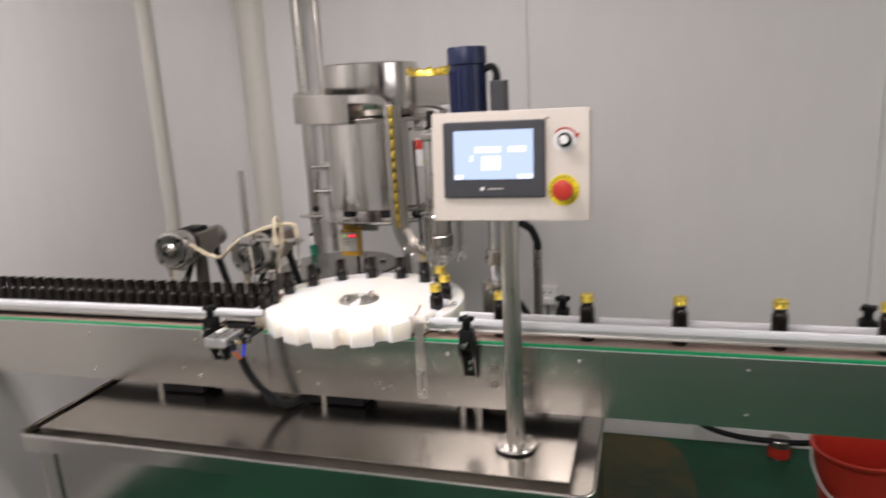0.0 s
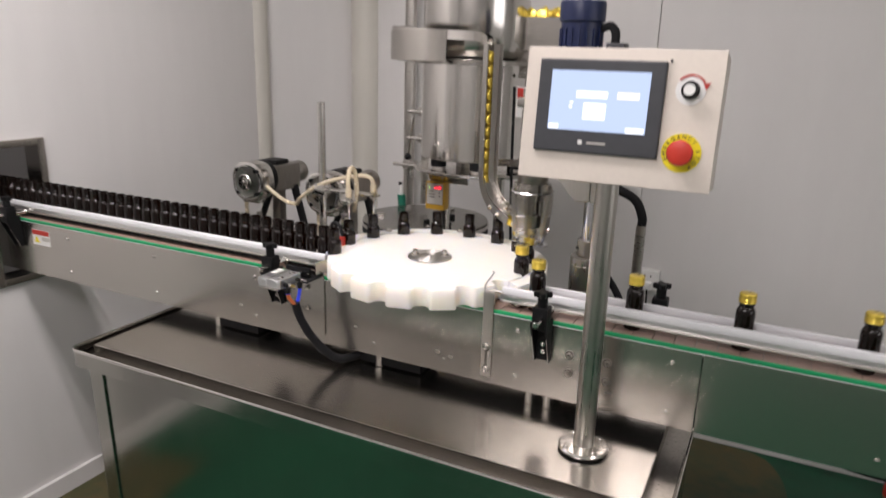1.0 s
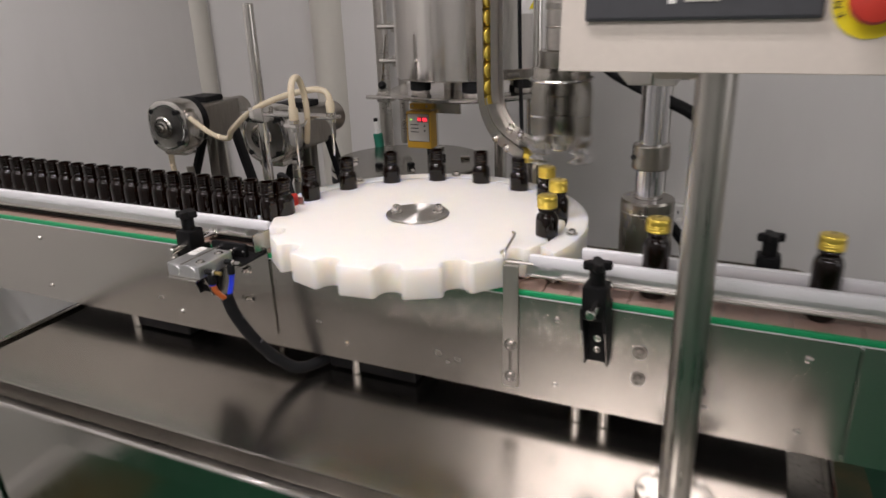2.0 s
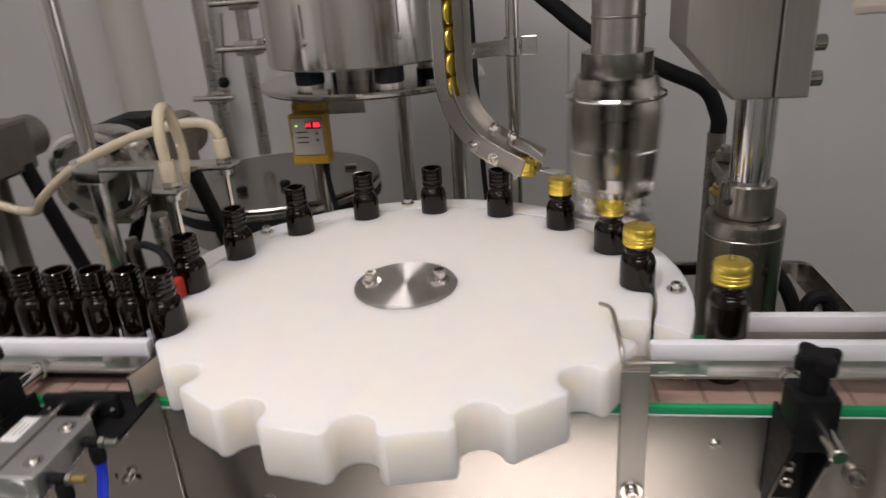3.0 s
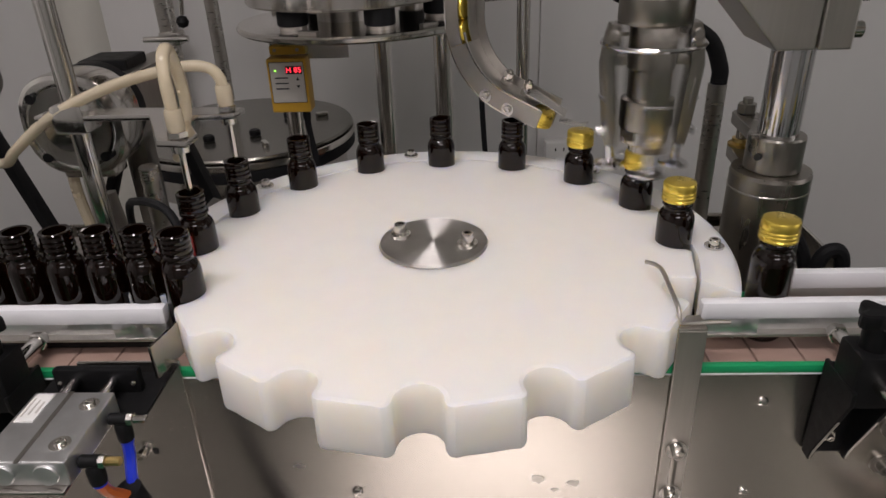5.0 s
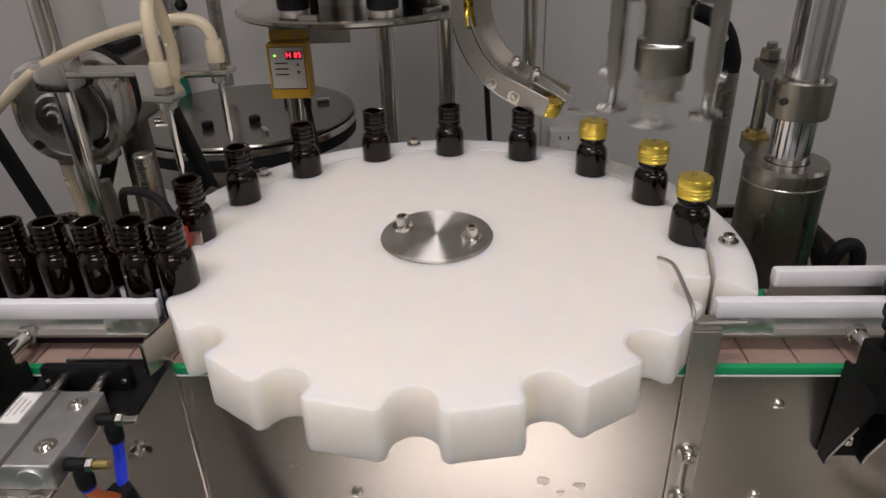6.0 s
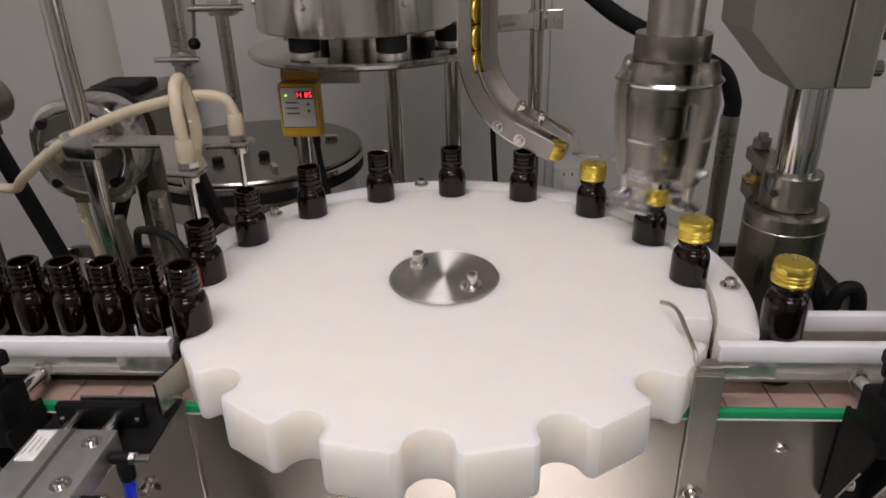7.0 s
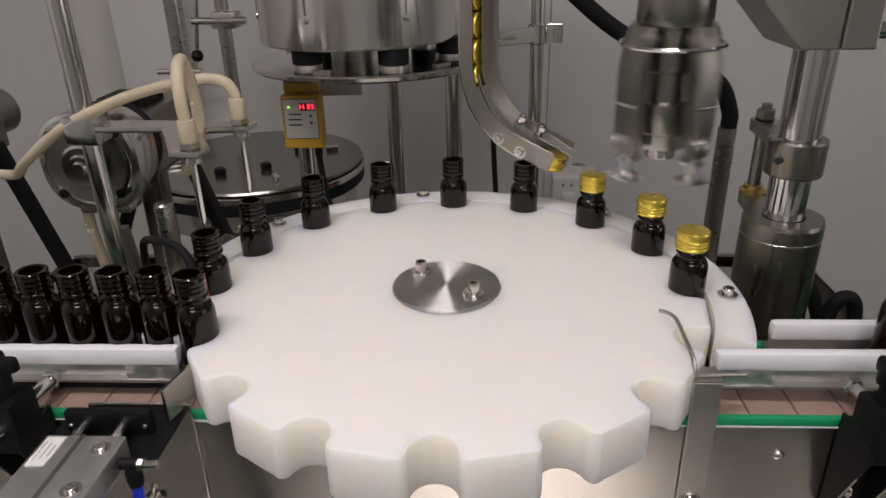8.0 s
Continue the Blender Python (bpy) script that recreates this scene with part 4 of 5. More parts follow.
    part("rod_clamp", ring(0.0086, 0.0118, 0.024, (0.083, 0.050, q1.z - 0.012), seg=24), POLISHED, rod, "bent strap round the rod")
    part("strap_tail", box(0.020, 0.004, 0.024, (0.104, 0.050, q1.z), 0.001), POLISHED, rod)
    part("clamp_bolt", hex_bolt(0.0045, 0.007, at=(0.106, 0.048, q1.z), turn=(90, 0, 0)), POLISHED, rod)
    return c


chute()


# Capping machine ---------------------------------------------------------
WORN_TUBE = material("dull_worn_tube", (0.34, 0.32, 0.285), 0.30, 1.0, 40, 0.22, 0.02, (1, 1, 0.25), 0.08)
HX, HY = 0.149, 0.083
LIFT = 0.046


def capper_column():
    k = thing("capper_column", "stainless column of the capping machine", "column", (0.286, 0.094, 0.700))
    part("outer_tube", lathe([(0, 0), (0.040, 0), (0.040, 0.270), (0.0388, 0.274), (0.021, 0.274), (0.021, 0.262), (0, 0.262)], 56), WORN_TUBE, k, "worn steel outer tube")
    part("groove", ring(0.0398, 0.0405, 0.0022, (0, 0, 0.254), seg=56, bevel=0.0005), STEEL, k)
    part("base_flange", cyl(0.060, 0.012, (0, 0, 0), bevel=0.002, seg=48), STEEL, k)
    part("lug", slab([(-0.022, 0.028), (-0.0165, 0.084), (-0.012, 0.091), (0.004, 0.091), (0.0095, 0.084), (0.016, 0.034)], 0.258, 0.273, bevel=0.0015), WORN_TUBE, k)
    part("bush", lathe([(0.0072, 0.2652), (0.0145, 0.2652), (0.0145, 0.268), (0.0105, 0.2695), (0.0105, 0.274), (0.0072, 0.274), (0.0072, 0.2652)], 24, (-0.004, 0.077, 0.008)), BRASS, k, "brass guide bush")
    part("hose", sweep_tube([(0.030, 0.060, 0.215), (0.055, 0.055, 0.185), (0.075, 0.045, 0.150), (0.090, 0.03, 0.09), (0.098, 0.02, 0.006)], 0.0085, 10), RUBBER, k)
    part("hose", sweep_tube([(0.078, 0.02, 0.10), (0.082, 0.02, 0.150), (0.092, 0.02, 0.166), (0.106, 0.02, 0.160), (0.112, 0.02, 0.12), (0.116, 0.015, 0.006)], 0.0085, 10), RUBBER, k)
    return k


capper_column()


def jaw_pose(a, closed):
    """A jaw at the angle a round the chuck; closed 1: swung in until its roller meets the cap."""
    return pose(0, 0, 0, 0, 0, a) @ pose(0.044, 0, 0.155) @ pose(0, 0, 0, 0, 5.2 * closed, 0) @ pose(-0.044, 0, -0.155)


def capper_carriage():
    """All that rides up and down: rod, collar, head block, motor, and the spinning chuck."""
    g = thing("capper_carriage", "capping carriage with a chromed rod, head block and blue motor", "capping machine", (0.286, 0.094, 0.966))
    part("rod", cyl(0.0198, 0.42, (0, 0, -0.10), bevel=0.001, seg=48), CHROME, g, "thick chromed lifting rod")
    part("collar", lathe([(0.0199, 0.0085), (0.0268, 0.0085), (0.0278, 0.010), (0.0278, 0.043), (0.0268, 0.045), (0.0199, 0.045)], 48), WORN_TUBE, g, "steel clamping collar")
    part("collar_arm", slab([(-0.020, 0.017), (-0.0165, 0.084), (-0.012, 0.091), (0.004, 0.091), (0.0095, 0.084), (0.014, 0.022)], 0.031, 0.0445, bevel=0.0015), WORN_TUBE, g)
    part("set_screw", cyl(0.0035, 0.004, (-0.022, -0.017, 0.027), (0, -90, 40), 12), INK, g)
    part("guide_pin", cyl(0.0068, 0.106, (-0.004, 0.077, -0.061), seg=20, bevel=0.001), WORN_TUBE, g, "dark guide pin")
    part("pin_nut", cyl(0.0105, 0.011, (-0.004, 0.077, 0.0447), seg=6, bevel=0.0008), DARK_STEEL, g)
    part("pin_end", cyl(0.0055, 0.006, (-0.004, 0.077, 0.0557), seg=12), DARK_STEEL, g)
    # block that carries the spindle: chamfered cheek plates clamped round the rod
    part("head_block", slab([(-0.080, 0.164), (-0.034, 0.113), (0.0, 0.113), (0.0, 0.30), (-0.080, 0.30)], -0.042, 0.042, m=pose(0.0, 0.0, 0.022, 90, 0, 0), bevel=0.002), SATIN, g, "chamfered steel head block")
    part("clamp_cheek", box(0.030, 0.086, 0.187, (0.0165, 0, 0.2285), 0.002), SATIN, g)
    for z in (0.149, 0.181):
        part("clamp_screw", cyl(0.0076, 0.016, (0.0315, -0.022, z), (0, 90, 0), 16, 0.001), POLISHED, g)
    part("bridge_plate", box(0.20, 0.085, 0.02, (-0.075, 0, 0.335), 0.003), STEEL_SHEET, g)
    part("spindle_sleeve", cyl(0.0248, 0.175, (HX - 0.286, HY - 0.094, 0.180), bevel=0.002, seg=40), STEEL, g, "steel spindle sleeve")
    part("sleeve_ring", ring(0.0245, 0.0262, 0.010, (HX - 0.286, HY - 0.094, 0.238), seg=40), DARK_STEEL, g)
    part("sleeve_ring", ring(0.0245, 0.0258, 0.004, (HX - 0.286, HY - 0.094, 0.212), seg=40), DARK_STEEL, g)
    mx, my = -0.062, 0.02
    mot = part("motor", lathe([(0, 0.345), (0.043, 0.345), (0.043, 0.502), (0.0475, 0.505), (0.0475, 0.540), (0.0455, 0.545), (0, 0.547)], 40, (mx, my, 0)), BLUE_PAINT, g, "dark blue electric motor with a fan cowl")
    for k in range(18):
        part("cooling_fin", box(0.005, 0.0025, 0.13, (mx + 0.0437 * math.cos(radians(20 * k)), my + 0.0437 * math.sin(radians(20 * k)), 0.425), 0.0008, (0, 0, 20 * k)), BLUE_PAINT, mot)
    part("terminal_box", box(0.038, 0.05, 0.085, (mx + 0.078, my, 0.420), 0.004), GREY_PLASTIC, mot, "dark grey terminal box")
    part("cable_elbow", sweep_tube([(mx + 0.042, my, 0.490), (mx + 0.060, my, 0.496), (mx + 0.072, my, 0.482), (mx + 0.072, my, 0.455)], 0.009, 8), RUBBER, mot)
    # chuck
    ch = part("chuck", lathe([(0, 0.192), (0.022, 0.192), (0.0225, 0.186), (0.034, 0.186), (0.0345, 0.167), (0.033, 0.163), (0.0225, 0.161), (0.0225, 0.122), (0.0205, 0.120), (0.0205, 0.094), (0.0255, 0.092), (0.0258, 0.066), (0.0245, 0.063), (0, 0.063)], 48), WORN_TUBE, g, "turned steel capping chuck")
    ch.matrix_basis = pose(HX - 0.286, HY - 0.094, 0.0)
    part("spring_ring", lathe([(0.0480, 0.143), (0.0495, 0.145), (0.0480, 0.147), (0.0465, 0.145), (0.0480, 0.143)], 56), CHROME, ch)
    part("plunger_nut", cyl(0.0235, 0.015, (0, 0, 0.0475), seg=6, bevel=0.001), POLISHED, ch)
    part("plunger_collar", lathe([(0, 0.0655), (0.018, 0.0655), (0.018, 0.060), (0, 0.060)], 28), DARK_STEEL, ch)
    part("plunger", lathe([(0, 0.037), (0.0135, 0.037), (0.0145, 0.0385), (0.0145, 0.045), (0.019, 0.0465), (0.019, 0.0480), (0, 0.0480)], 32), POLISHED, ch, "central steel plunger")
    jaws = []
    for a in (0, 90, 180, 270):
        jb = slab([(0.031, 0.163), (0.031, 0.148), (0.037, 0.126), (0.0375, 0.060), (0.040, 0.046), (0.048, 0.046), (0.0500, 0.066), (0.0505, 0.126), (0.0450, 0.150), (0.0400, 0.163)], -0.0125, 0.0125, m=pose(0, 0, 0, 90, 0, 0), bevel=0.0016)
        jaw = part("jaw", jb, WORN_TUBE, ch, "flat hinged steel jaw")
        jaw.matrix_basis = jaw_pose(a, 0.0)
        jaws.append((a, jaw))
        part("pivot", cyl(0.0050, 0.031, (0.038, -0.0155, 0.153), (-90, 0, 0), 14, 0.001), DARK_STEEL, jaw)
        part("link_bar", box(0.018, 0.010, 0.010, (0.0345, 0, 0.128), 0.0015), DARK_STEEL, jaw)
        part("side_slot", box(0.004, 0.0262, 0.030, (0.0440, 0, 0.098), 0.001), DARK_STEEL, jaw)
        part("adjust_screw", hex_bolt(0.0040, 0.008, at=(0.0490, 0, 0.060), turn=(0, 90, 0)), CHROME, jaw)
        part("spring_pin", cyl(0.0022, 0.018, (0.0502, -0.009, 0.094), (-90, 0, 0), 8), CHROME, jaw)
        part("roller_pin", cyl(0.0045, 0.026, (0.0435, 0, 0.024), seg=12), CHROME, jaw)
        part("roller", lathe([(0, 0.020), (0.006, 0.020), (0.0155, 0.0240), (0.0155, 0.0258), (0.007, 0.030), (0, 0.031)], 28, (0.0435, 0, 0)), CHROME, jaw, "thin capping roller")
    return g, ch, jaws


CARRIAGE, CHUCK, JAWS = capper_carriage()


def air_hose():
    h = thing("air_hose_stand", "black air hose over an upright steel tube", "hose", (0.338, 0.43, 0.700))
    part("upright_tube", cyl(0.0135, 0.28, (0, 0, 0), seg=20), STEEL, h)
    part("hose", sweep_tube([(0, 0, 0.258), (0.001, 0, 0.285), (-0.001, 0, 0.305), (-0.022, 0, 0.345), (-0.075, 0, 0.372), (-0.135, 0, 0.400), (-0.18, 0, 0.425), (-0.23, 0.0, 0.465), (-0.28, 0.0, 0.515), (-0.31, 0.0, 0.60), (-0.32, 0.02, 0.70)], 0.0118, 12), RUBBER, h, "thick black corrugated hose")
    part("cable", sweep_tube([(-0.355, -0.05, 0.62), (-0.352, -0.05, 0.45), (-0.345, -0.05, 0.25), (-0.335, -0.05, 0.10), (-0.33, -0.05, 0.0)], 0.004, 8), RUBBER, h)
    return h


air_hose()


# Filler ------------------------------------------------------------------
NOZZLES = [(-0.285, -0.005), (-0.268, 0.081)]


def filler_stand():
    s = thing("filler_stand", "upright steel rod stand of the bottle filler", "filler stand", (-0.43, 0.09, 0.700))
    part("rod", cyl(0.0098, 0.572, (0, 0, 0), bevel=0.0015, seg=24), POLISHED, s, "tall bright steel rod")
    part("rod", cyl(0.0105, 0.28, (0.045, 0.035, 0), bevel=0.0015, seg=24), STEEL, s)
    part("foot_block", box(0.10, 0.08, 0.022, (0.02, 0.015, 0.011), 0.003), STEEL, s)
    part("brace", box(0.018, 0.16, 0.008, (0.03, 0.10, 0.150), 0.002, (25, 0, -30)), DARK_STEEL, s)
    part("arm", box(0.15, 0.028, 0.012, (0.075, 0.015, 0.185), 0.003, (0, 0, -8)), DARK_STEEL, s)
    part("sensor_arm", sweep_tube([(0.14, 0.005, 0.19), (0.15, -0.03, 0.215), (0.155, -0.055, 0.235)], 0.006, 8), RUBBER, s)
    return s


filler_stand()


def nozzle_carriage():
    c = thing("nozzle_carriage", "filling arm with two nozzles and cream silicone tubes", "filling arm", (-0.43, 0.09, 1.077))
    part("slide_block", box(0.034, 0.034, 0.030, (0, 0, -0.002), 0.004), POLISHED, c)
    part("arm_plate", slab([(-0.035, -0.014), (0.085, -0.018), (0.128, -0.103), (0.156, -0.108), (0.158, -0.084), (0.125, -0.024), (0.172, -0.020), (0.176, 0.002), (0.150, 0.006), (0.05, 0.012), (-0.035, 0.012)], -0.003, 0.003, bevel=0.001), POLISHED, c, "flat steel arm plate")
    for nx, ny in NOZZLES:
        x, y = nx + 0.43, ny - 0.09
        n = part("nozzle", lathe([(0, -0.070), (0.0012, -0.070), (0.0030, -0.062), (0.0030, -0.012), (0.008, -0.010), (0.008, -0.004), (0.0055, -0.004), (0.0055, 0.006), (0.0042, 0.022), (0, 0.022)], 18, (x, y, 0)), POLISHED, c, "pointed steel filling nozzle")
        part("retaining_nut", cyl(0.0095, 0.005, (x, y, 0.004), seg=6), POLISHED, n)
        part("hose_sleeve", lathe([(0, 0.008), (0.0065, 0.008), (0.0080, 0.012), (0.0080, 0.026), (0.0070, 0.029), (0, 0.029)], 20, (x, y, 0)), TUBE, n, "pale hose end")
    x, y = NOZZLES[1][0] + 0.43, NOZZLES[1][1] - 0.09
    part("tube", sweep_tube([(x, y, 0.022), (x - 0.002, y, 0.036), (x - 0.012, y, 0.046), (x - 0.040, y, 0.047), (x - 0.10, y, 0.034), (x - 0.15, y - 0.002, 0.016), (x - 0.19, y - 0.002, -0.004), (x - 0.235, y + 0.005, -0.036), (x - 0.27, y + 0.03, -0.058), (x - 0.33, y + 0.05, -0.055), (x - 0.40, y + 0.07, -0.03)], 0.0056, 12), TUBE, c, "cream silicone tube")
    x, y = NOZZLES[0][0] + 0.43, NOZZLES[0][1] - 0.09
    part("tube", sweep_tube([(x, y, 0.022), (x - 0.001, y, 0.050), (x - 0.003, y + 0.010, 0.072), (x - 0.006, y + 0.030, 0.074), (x - 0.008, y + 0.045, 0.050), (x - 0.012, y + 0.055, 0.010), (x - 0.05, y + 0.10, -0.05)], 0.0056, 12), TUBE, c, "cream silicone tube")
    return c


FILLER_ARM = nozzle_carriage()


def pump(x, y, z, label):
    p = thing("dosing_pump", label, "pump", (x, y, z), "dosing pumps")
    head = [(0.058 * math.copysign(abs(math.cos(a)) ** 0.8, math.cos(a)), 0.058 * math.copysign(abs(math.sin(a)) ** 0.8, math.sin(a))) for a in [2 * math.pi * i / 40 for i in range(40)]]
    h = part("pump_head", slab(head, 0, 0.052, m=pose(0, 0.052, 0, 90, 0, 0), bevel=0.006), POLISHED, p, "bright rounded pump head")
    part("front_cover", lathe([(0, 0.012), (0.022, 0.011), (0.040, 0.008), (0.048, 0.003), (0.049, 0), (0, 0)], 36, (0, -0.0005, 0), (90, 0, 0)), CLEAR, h, "clear round cover")
    part("chamber", cyl(0.044, 0.0012, (0, 0.0002, 0), (90, 0, 0), 36), DARK_STEEL, h, "dark pump chamber")
    part("rotor_hub", lathe([(0, 0.012), (0.006, 0.012), (0.008, 0.009), (0.013, 0.009), (0.015, 0.005), (0.022, 0.005), (0.025, 0.002), (0.025, 0), (0, 0)], 28, (0, -0.010, 0), (90, 0, 0)), POLISHED, h)
    for a in (225, 315, 45, 135):
        part("cover_screw", cyl(0.0055, 0.008, (0.047 * math.cos(radians(a)), 0.0, 0.047 * math.sin(radians(a))), (90, 0, 0), 12), BLACK, h)
    part("pressure_block", box(0.060, 0.034, 0.016, (0.0, 0.026, -0.056), 0.003), POLISHED, p)
    part("dark_spacer", cyl(0.054, 0.022, (0, 0.075, 0.004), (90, 0, 0), 32, 0.002), BLACK, p)
    part("gearbox", box(0.078, 0.12, 0.080, (0.004, 0.135, 0.0), 0.006), DARK_STEEL, p, "grey gear housing")
    part("cover_lid", box(0.060, 0.06, 0.014, (0.0, 0.125, 0.046), 0.004), BLACK, p)
    part("motor", cyl(0.034, 0.05, (0.004, 0.245, 0.002), (90, 0, 0), 32, 0.003), DARK_STEEL, p)
    part("mount_post", box(0.030, 0.030, z - 0.700 - 0.034, (0, 0.14, -(z - 0.700) + (z - 0.734) / 2), 0.003), DARK_STEEL, p)
    part("strut", box(0.014, 0.022, 0.36, (0.075, 0.17, -0.165), 0.002, (0, -16, 0)), BLACK, p)
    part("strap", box(0.012, 0.020, 0.30, (-0.055, 0.10, -0.170), 0.002, (0, 24, 0)), BLACK, p)
    part("ring_foot", ring(0.030, 0.044, 0.045, (0.010, 0.06, -(z - 0.700) + 0.0005), seg=32, bevel=0.003), STEEL, p)
    part("foot_rod", cyl(0.0085, 0.22, (0.010, 0.06, -(z - 0.700) + 0.0005), (0, -6, 0), 16), DARK_STEEL, p)
    part("suction_tube", sweep_tube([(-0.03, 0.03, -0.035), (-0.034, 0.03, -0.09), (-0.028, 0.035, -0.18), (-0.026, 0.04, -(z - 0.700) + 0.004)], 0.0065, 10), TUBE, p, "cream silicone tube")
    return p


pump(-0.752, 0.165, 1.022, "dosing pump with a bright metal head and clear cover")
pump(-0.468, 0.140, 1.022, "dosing pump with a bright metal head behind the nozzles")


def bottle_sensor():
    s = thing("bottle_sensor", "small red-lit optical sensor on a steel bracket", "sensor", (-0.300, -0.028, 0.895))
    part("bracket", box(0.05, 0.003, 0.06, (0, 0.012, 0.03), 0.0008), STEEL, s)
    part("body", box(0.018, 0.022, 0.030, (0.006, 0.0, 0.052), 0.002), RED, s, "red plastic sensor body")
    part("cable", sweep_tube([(0.006, 0.008, 0.066), (-0.01, 0.02, 0.088), (-0.05, 0.05, 0.085), (-0.09, 0.10, 0.05), (-0.11, 0.14, -0.06), (-0.12, 0.16, -0.190)], 0.0042, 8), RUBBER, s)
    part("bracket_foot", box(0.03, 0.09, 0.003, (0.0, 0.055, 0.0015)), STEEL, s)
    part("foot_stay", cyl(0.007, 0.195, (0.0, 0.09, -0.195), seg=14), STEEL, s)
    return s


bottle_sensor()


def stop_cylinder():
    c = thing("stop_cylinder", "twin-rod aluminium air cylinder on a folded bracket", "air cylinder", (-0.318, PLATE_Y, 0.895))
    part("bracket", box(0.085, 0.003, 0.155, (0.012, -0.0022, -0.066), 0.0008), STEEL_SHEET, c, "folded stainless bracket plate")
    part("bracket_wing", box(0.003, 0.105, 0.030, (0.0535, 0.032, 0.022), 0.0008, (0, 0, -12)), STEEL_SHEET, c)
    part("bracket_shelf", box(0.095, 0.060, 0.003, (0.0, -0.028, 0.0005), 0.0008), BLACK, c)
    body = part("body", box(0.060, 0.072, 0.020, (-0.002, -0.090, 0.012), 0.0015), ALUMINIUM, c, "anodised aluminium cylinder body")
    part("groove", box(0.003, 0.0722, 0.001, (-0.004, -0.090, 0.0222)), DARK_STEEL, body)
    part("type_label", box(0.014, 0.030, 0.0006, (-0.022, -0.072, 0.0224)), PAPER, body, "small white type label")
    for y in (-0.068, -0.108):
        part("cap_screw", hex_bolt(0.0042, 0.003, at=(0.016, y, 0.0215)), POLISHED, body)
    for x in (-0.016, 0.014):
        part("end_plug", cyl(0.0085, 0.002, (x, -0.126, 0.012), (90, 0, 0), 20, 0.0005), ALUMINIUM, body)
        part("rod", cyl(0.0045, 0.030, (x, -0.026, 0.014), (90, 0, 0), 14), CHROME, c)
    fp = part("front_plate", box(0.068, 0.008, 0.022, (0, -0.026, 0.0125), 0.0025), BLACK, c, "black front plate")
    for x in (-0.029, 0.029):
        part("plate_screw", pan_screw(0.0024, 0.002, at=(x, -0.0298, 0.0115), turn=(90, 0, 0)), POLISHED, fp)
    for k in range(3):
        part("print_bar", box(0.0012, 0.020 - 0.004 * k, 0.0003, (-0.0265 + 0.0042 * k, -0.072, 0.0229)), LABEL, body)
    part("base_plate", box(0.055, 0.080, 0.003, (-0.002, -0.092, 0.0005), 0.0008), STEEL_SHEET, c)
    for y, z in ((-0.070, 0.010), (-0.112, 0.010)):
        f = part("fitting", cyl(0.0046, 0.014, (0.0285, y, z), (0, 90, 0), 14, 0.0008), BLACK, c, "black push-in fitting")
        part("lock_nut", cyl(0.0048, 0.004, (0.0425, y, z), (0, 90, 0), 6), POLISHED, f)
        part("flow_screw", cyl(0.0032, 0.010, (0.0465, y, z), (0, 90, 0), 10, 0.0006), BRASS if y < -0.1 else POLISHED, f)
        part("elbow", lathe([(0, -0.0185), (0.0056, -0.0185), (0.0060, -0.016), (0.0060, -0.006), (0.0042, -0.003), (0, -0.003)], 16, (0.037, y, z)), BLACK, f)
        part("release_ring", cyl(0.0050, 0.002, (0.037, y, z - 0.0207), seg=14), BLUE_HOSE, f)
    part("blue_hose", sweep_tube([(0.037, -0.070, -0.010), (0.038, -0.074, -0.022), (0.041, -0.084, -0.036), (0.044, -0.086, -0.050)], 0.0042, 8), BLUE_HOSE, c, "bright blue air hose")
    part("orange_hose", sweep_tube([(0.037, -0.112, -0.010), (0.038, -0.108, -0.022), (0.041, -0.098, -0.036), (0.045, -0.088, -0.052)], 0.0042, 8), ORANGE_HOSE, c, "orange air hose")
    part("sleeve", sweep_tube([(0.041, -0.092, -0.036), (0.046, -0.085, -0.070), (0.062, -0.070, -0.115), (0.085, -0.050, -0.155), (0.108, -0.028, -0.180), (0.128, 0.012, -0.1845), (0.142, 0.060, -0.1845)], 0.0095, 12), RUBBER, c, "black spiral cable sleeve")
    turns = [(0.048 + 0.0030 * i + 0.0098 * math.cos(i * 1.05), -0.083 + 0.0026 * i, -0.074 - 0.0074 * i + 0.0098 * math.sin(i * 1.05)) for i in range(12)]
    part("spiral_wrap", sweep_tube(turns, 0.0012, 6), GREY_PLASTIC, c)
    for x, z in ((0.006, -0.032), (0.004, -0.083)):
        part("bolt", hex_bolt(0.0055, 0.009, at=(x, -0.0035, z), turn=(90, 0, 0)), POLISHED, c)
    part("slot", box(0.026, 0.0012, 0.006, (0.004, -0.004, -0.083), 0.0006), INK, c)
    return c


stop_cylinder()


# Background things -------------------------------------------------------
def wall_pipe(x, y, r, label, clamps=(), foot=FLOOR):
    p = thing("wall_pipe", label, "pipe", (x, y, FLOOR), "pipes by the wall")
    part("pipe", ring(r - 0.002, r, CEILING - foot, (0, 0, foot - FLOOR), seg=24, bevel=0.0008), STEEL, p)
    for z in clamps:
        part("clamp", box(0.055, 0.05, 0.035, (0.01, -0.01, z - FLOOR), 0.006), STEEL, p)
        part("clamp_screw", cyl(0.008, 0.12, (-0.06, -0.03, z - FLOOR), (0, 90, 0), 12), POLISHED, p)
    return p


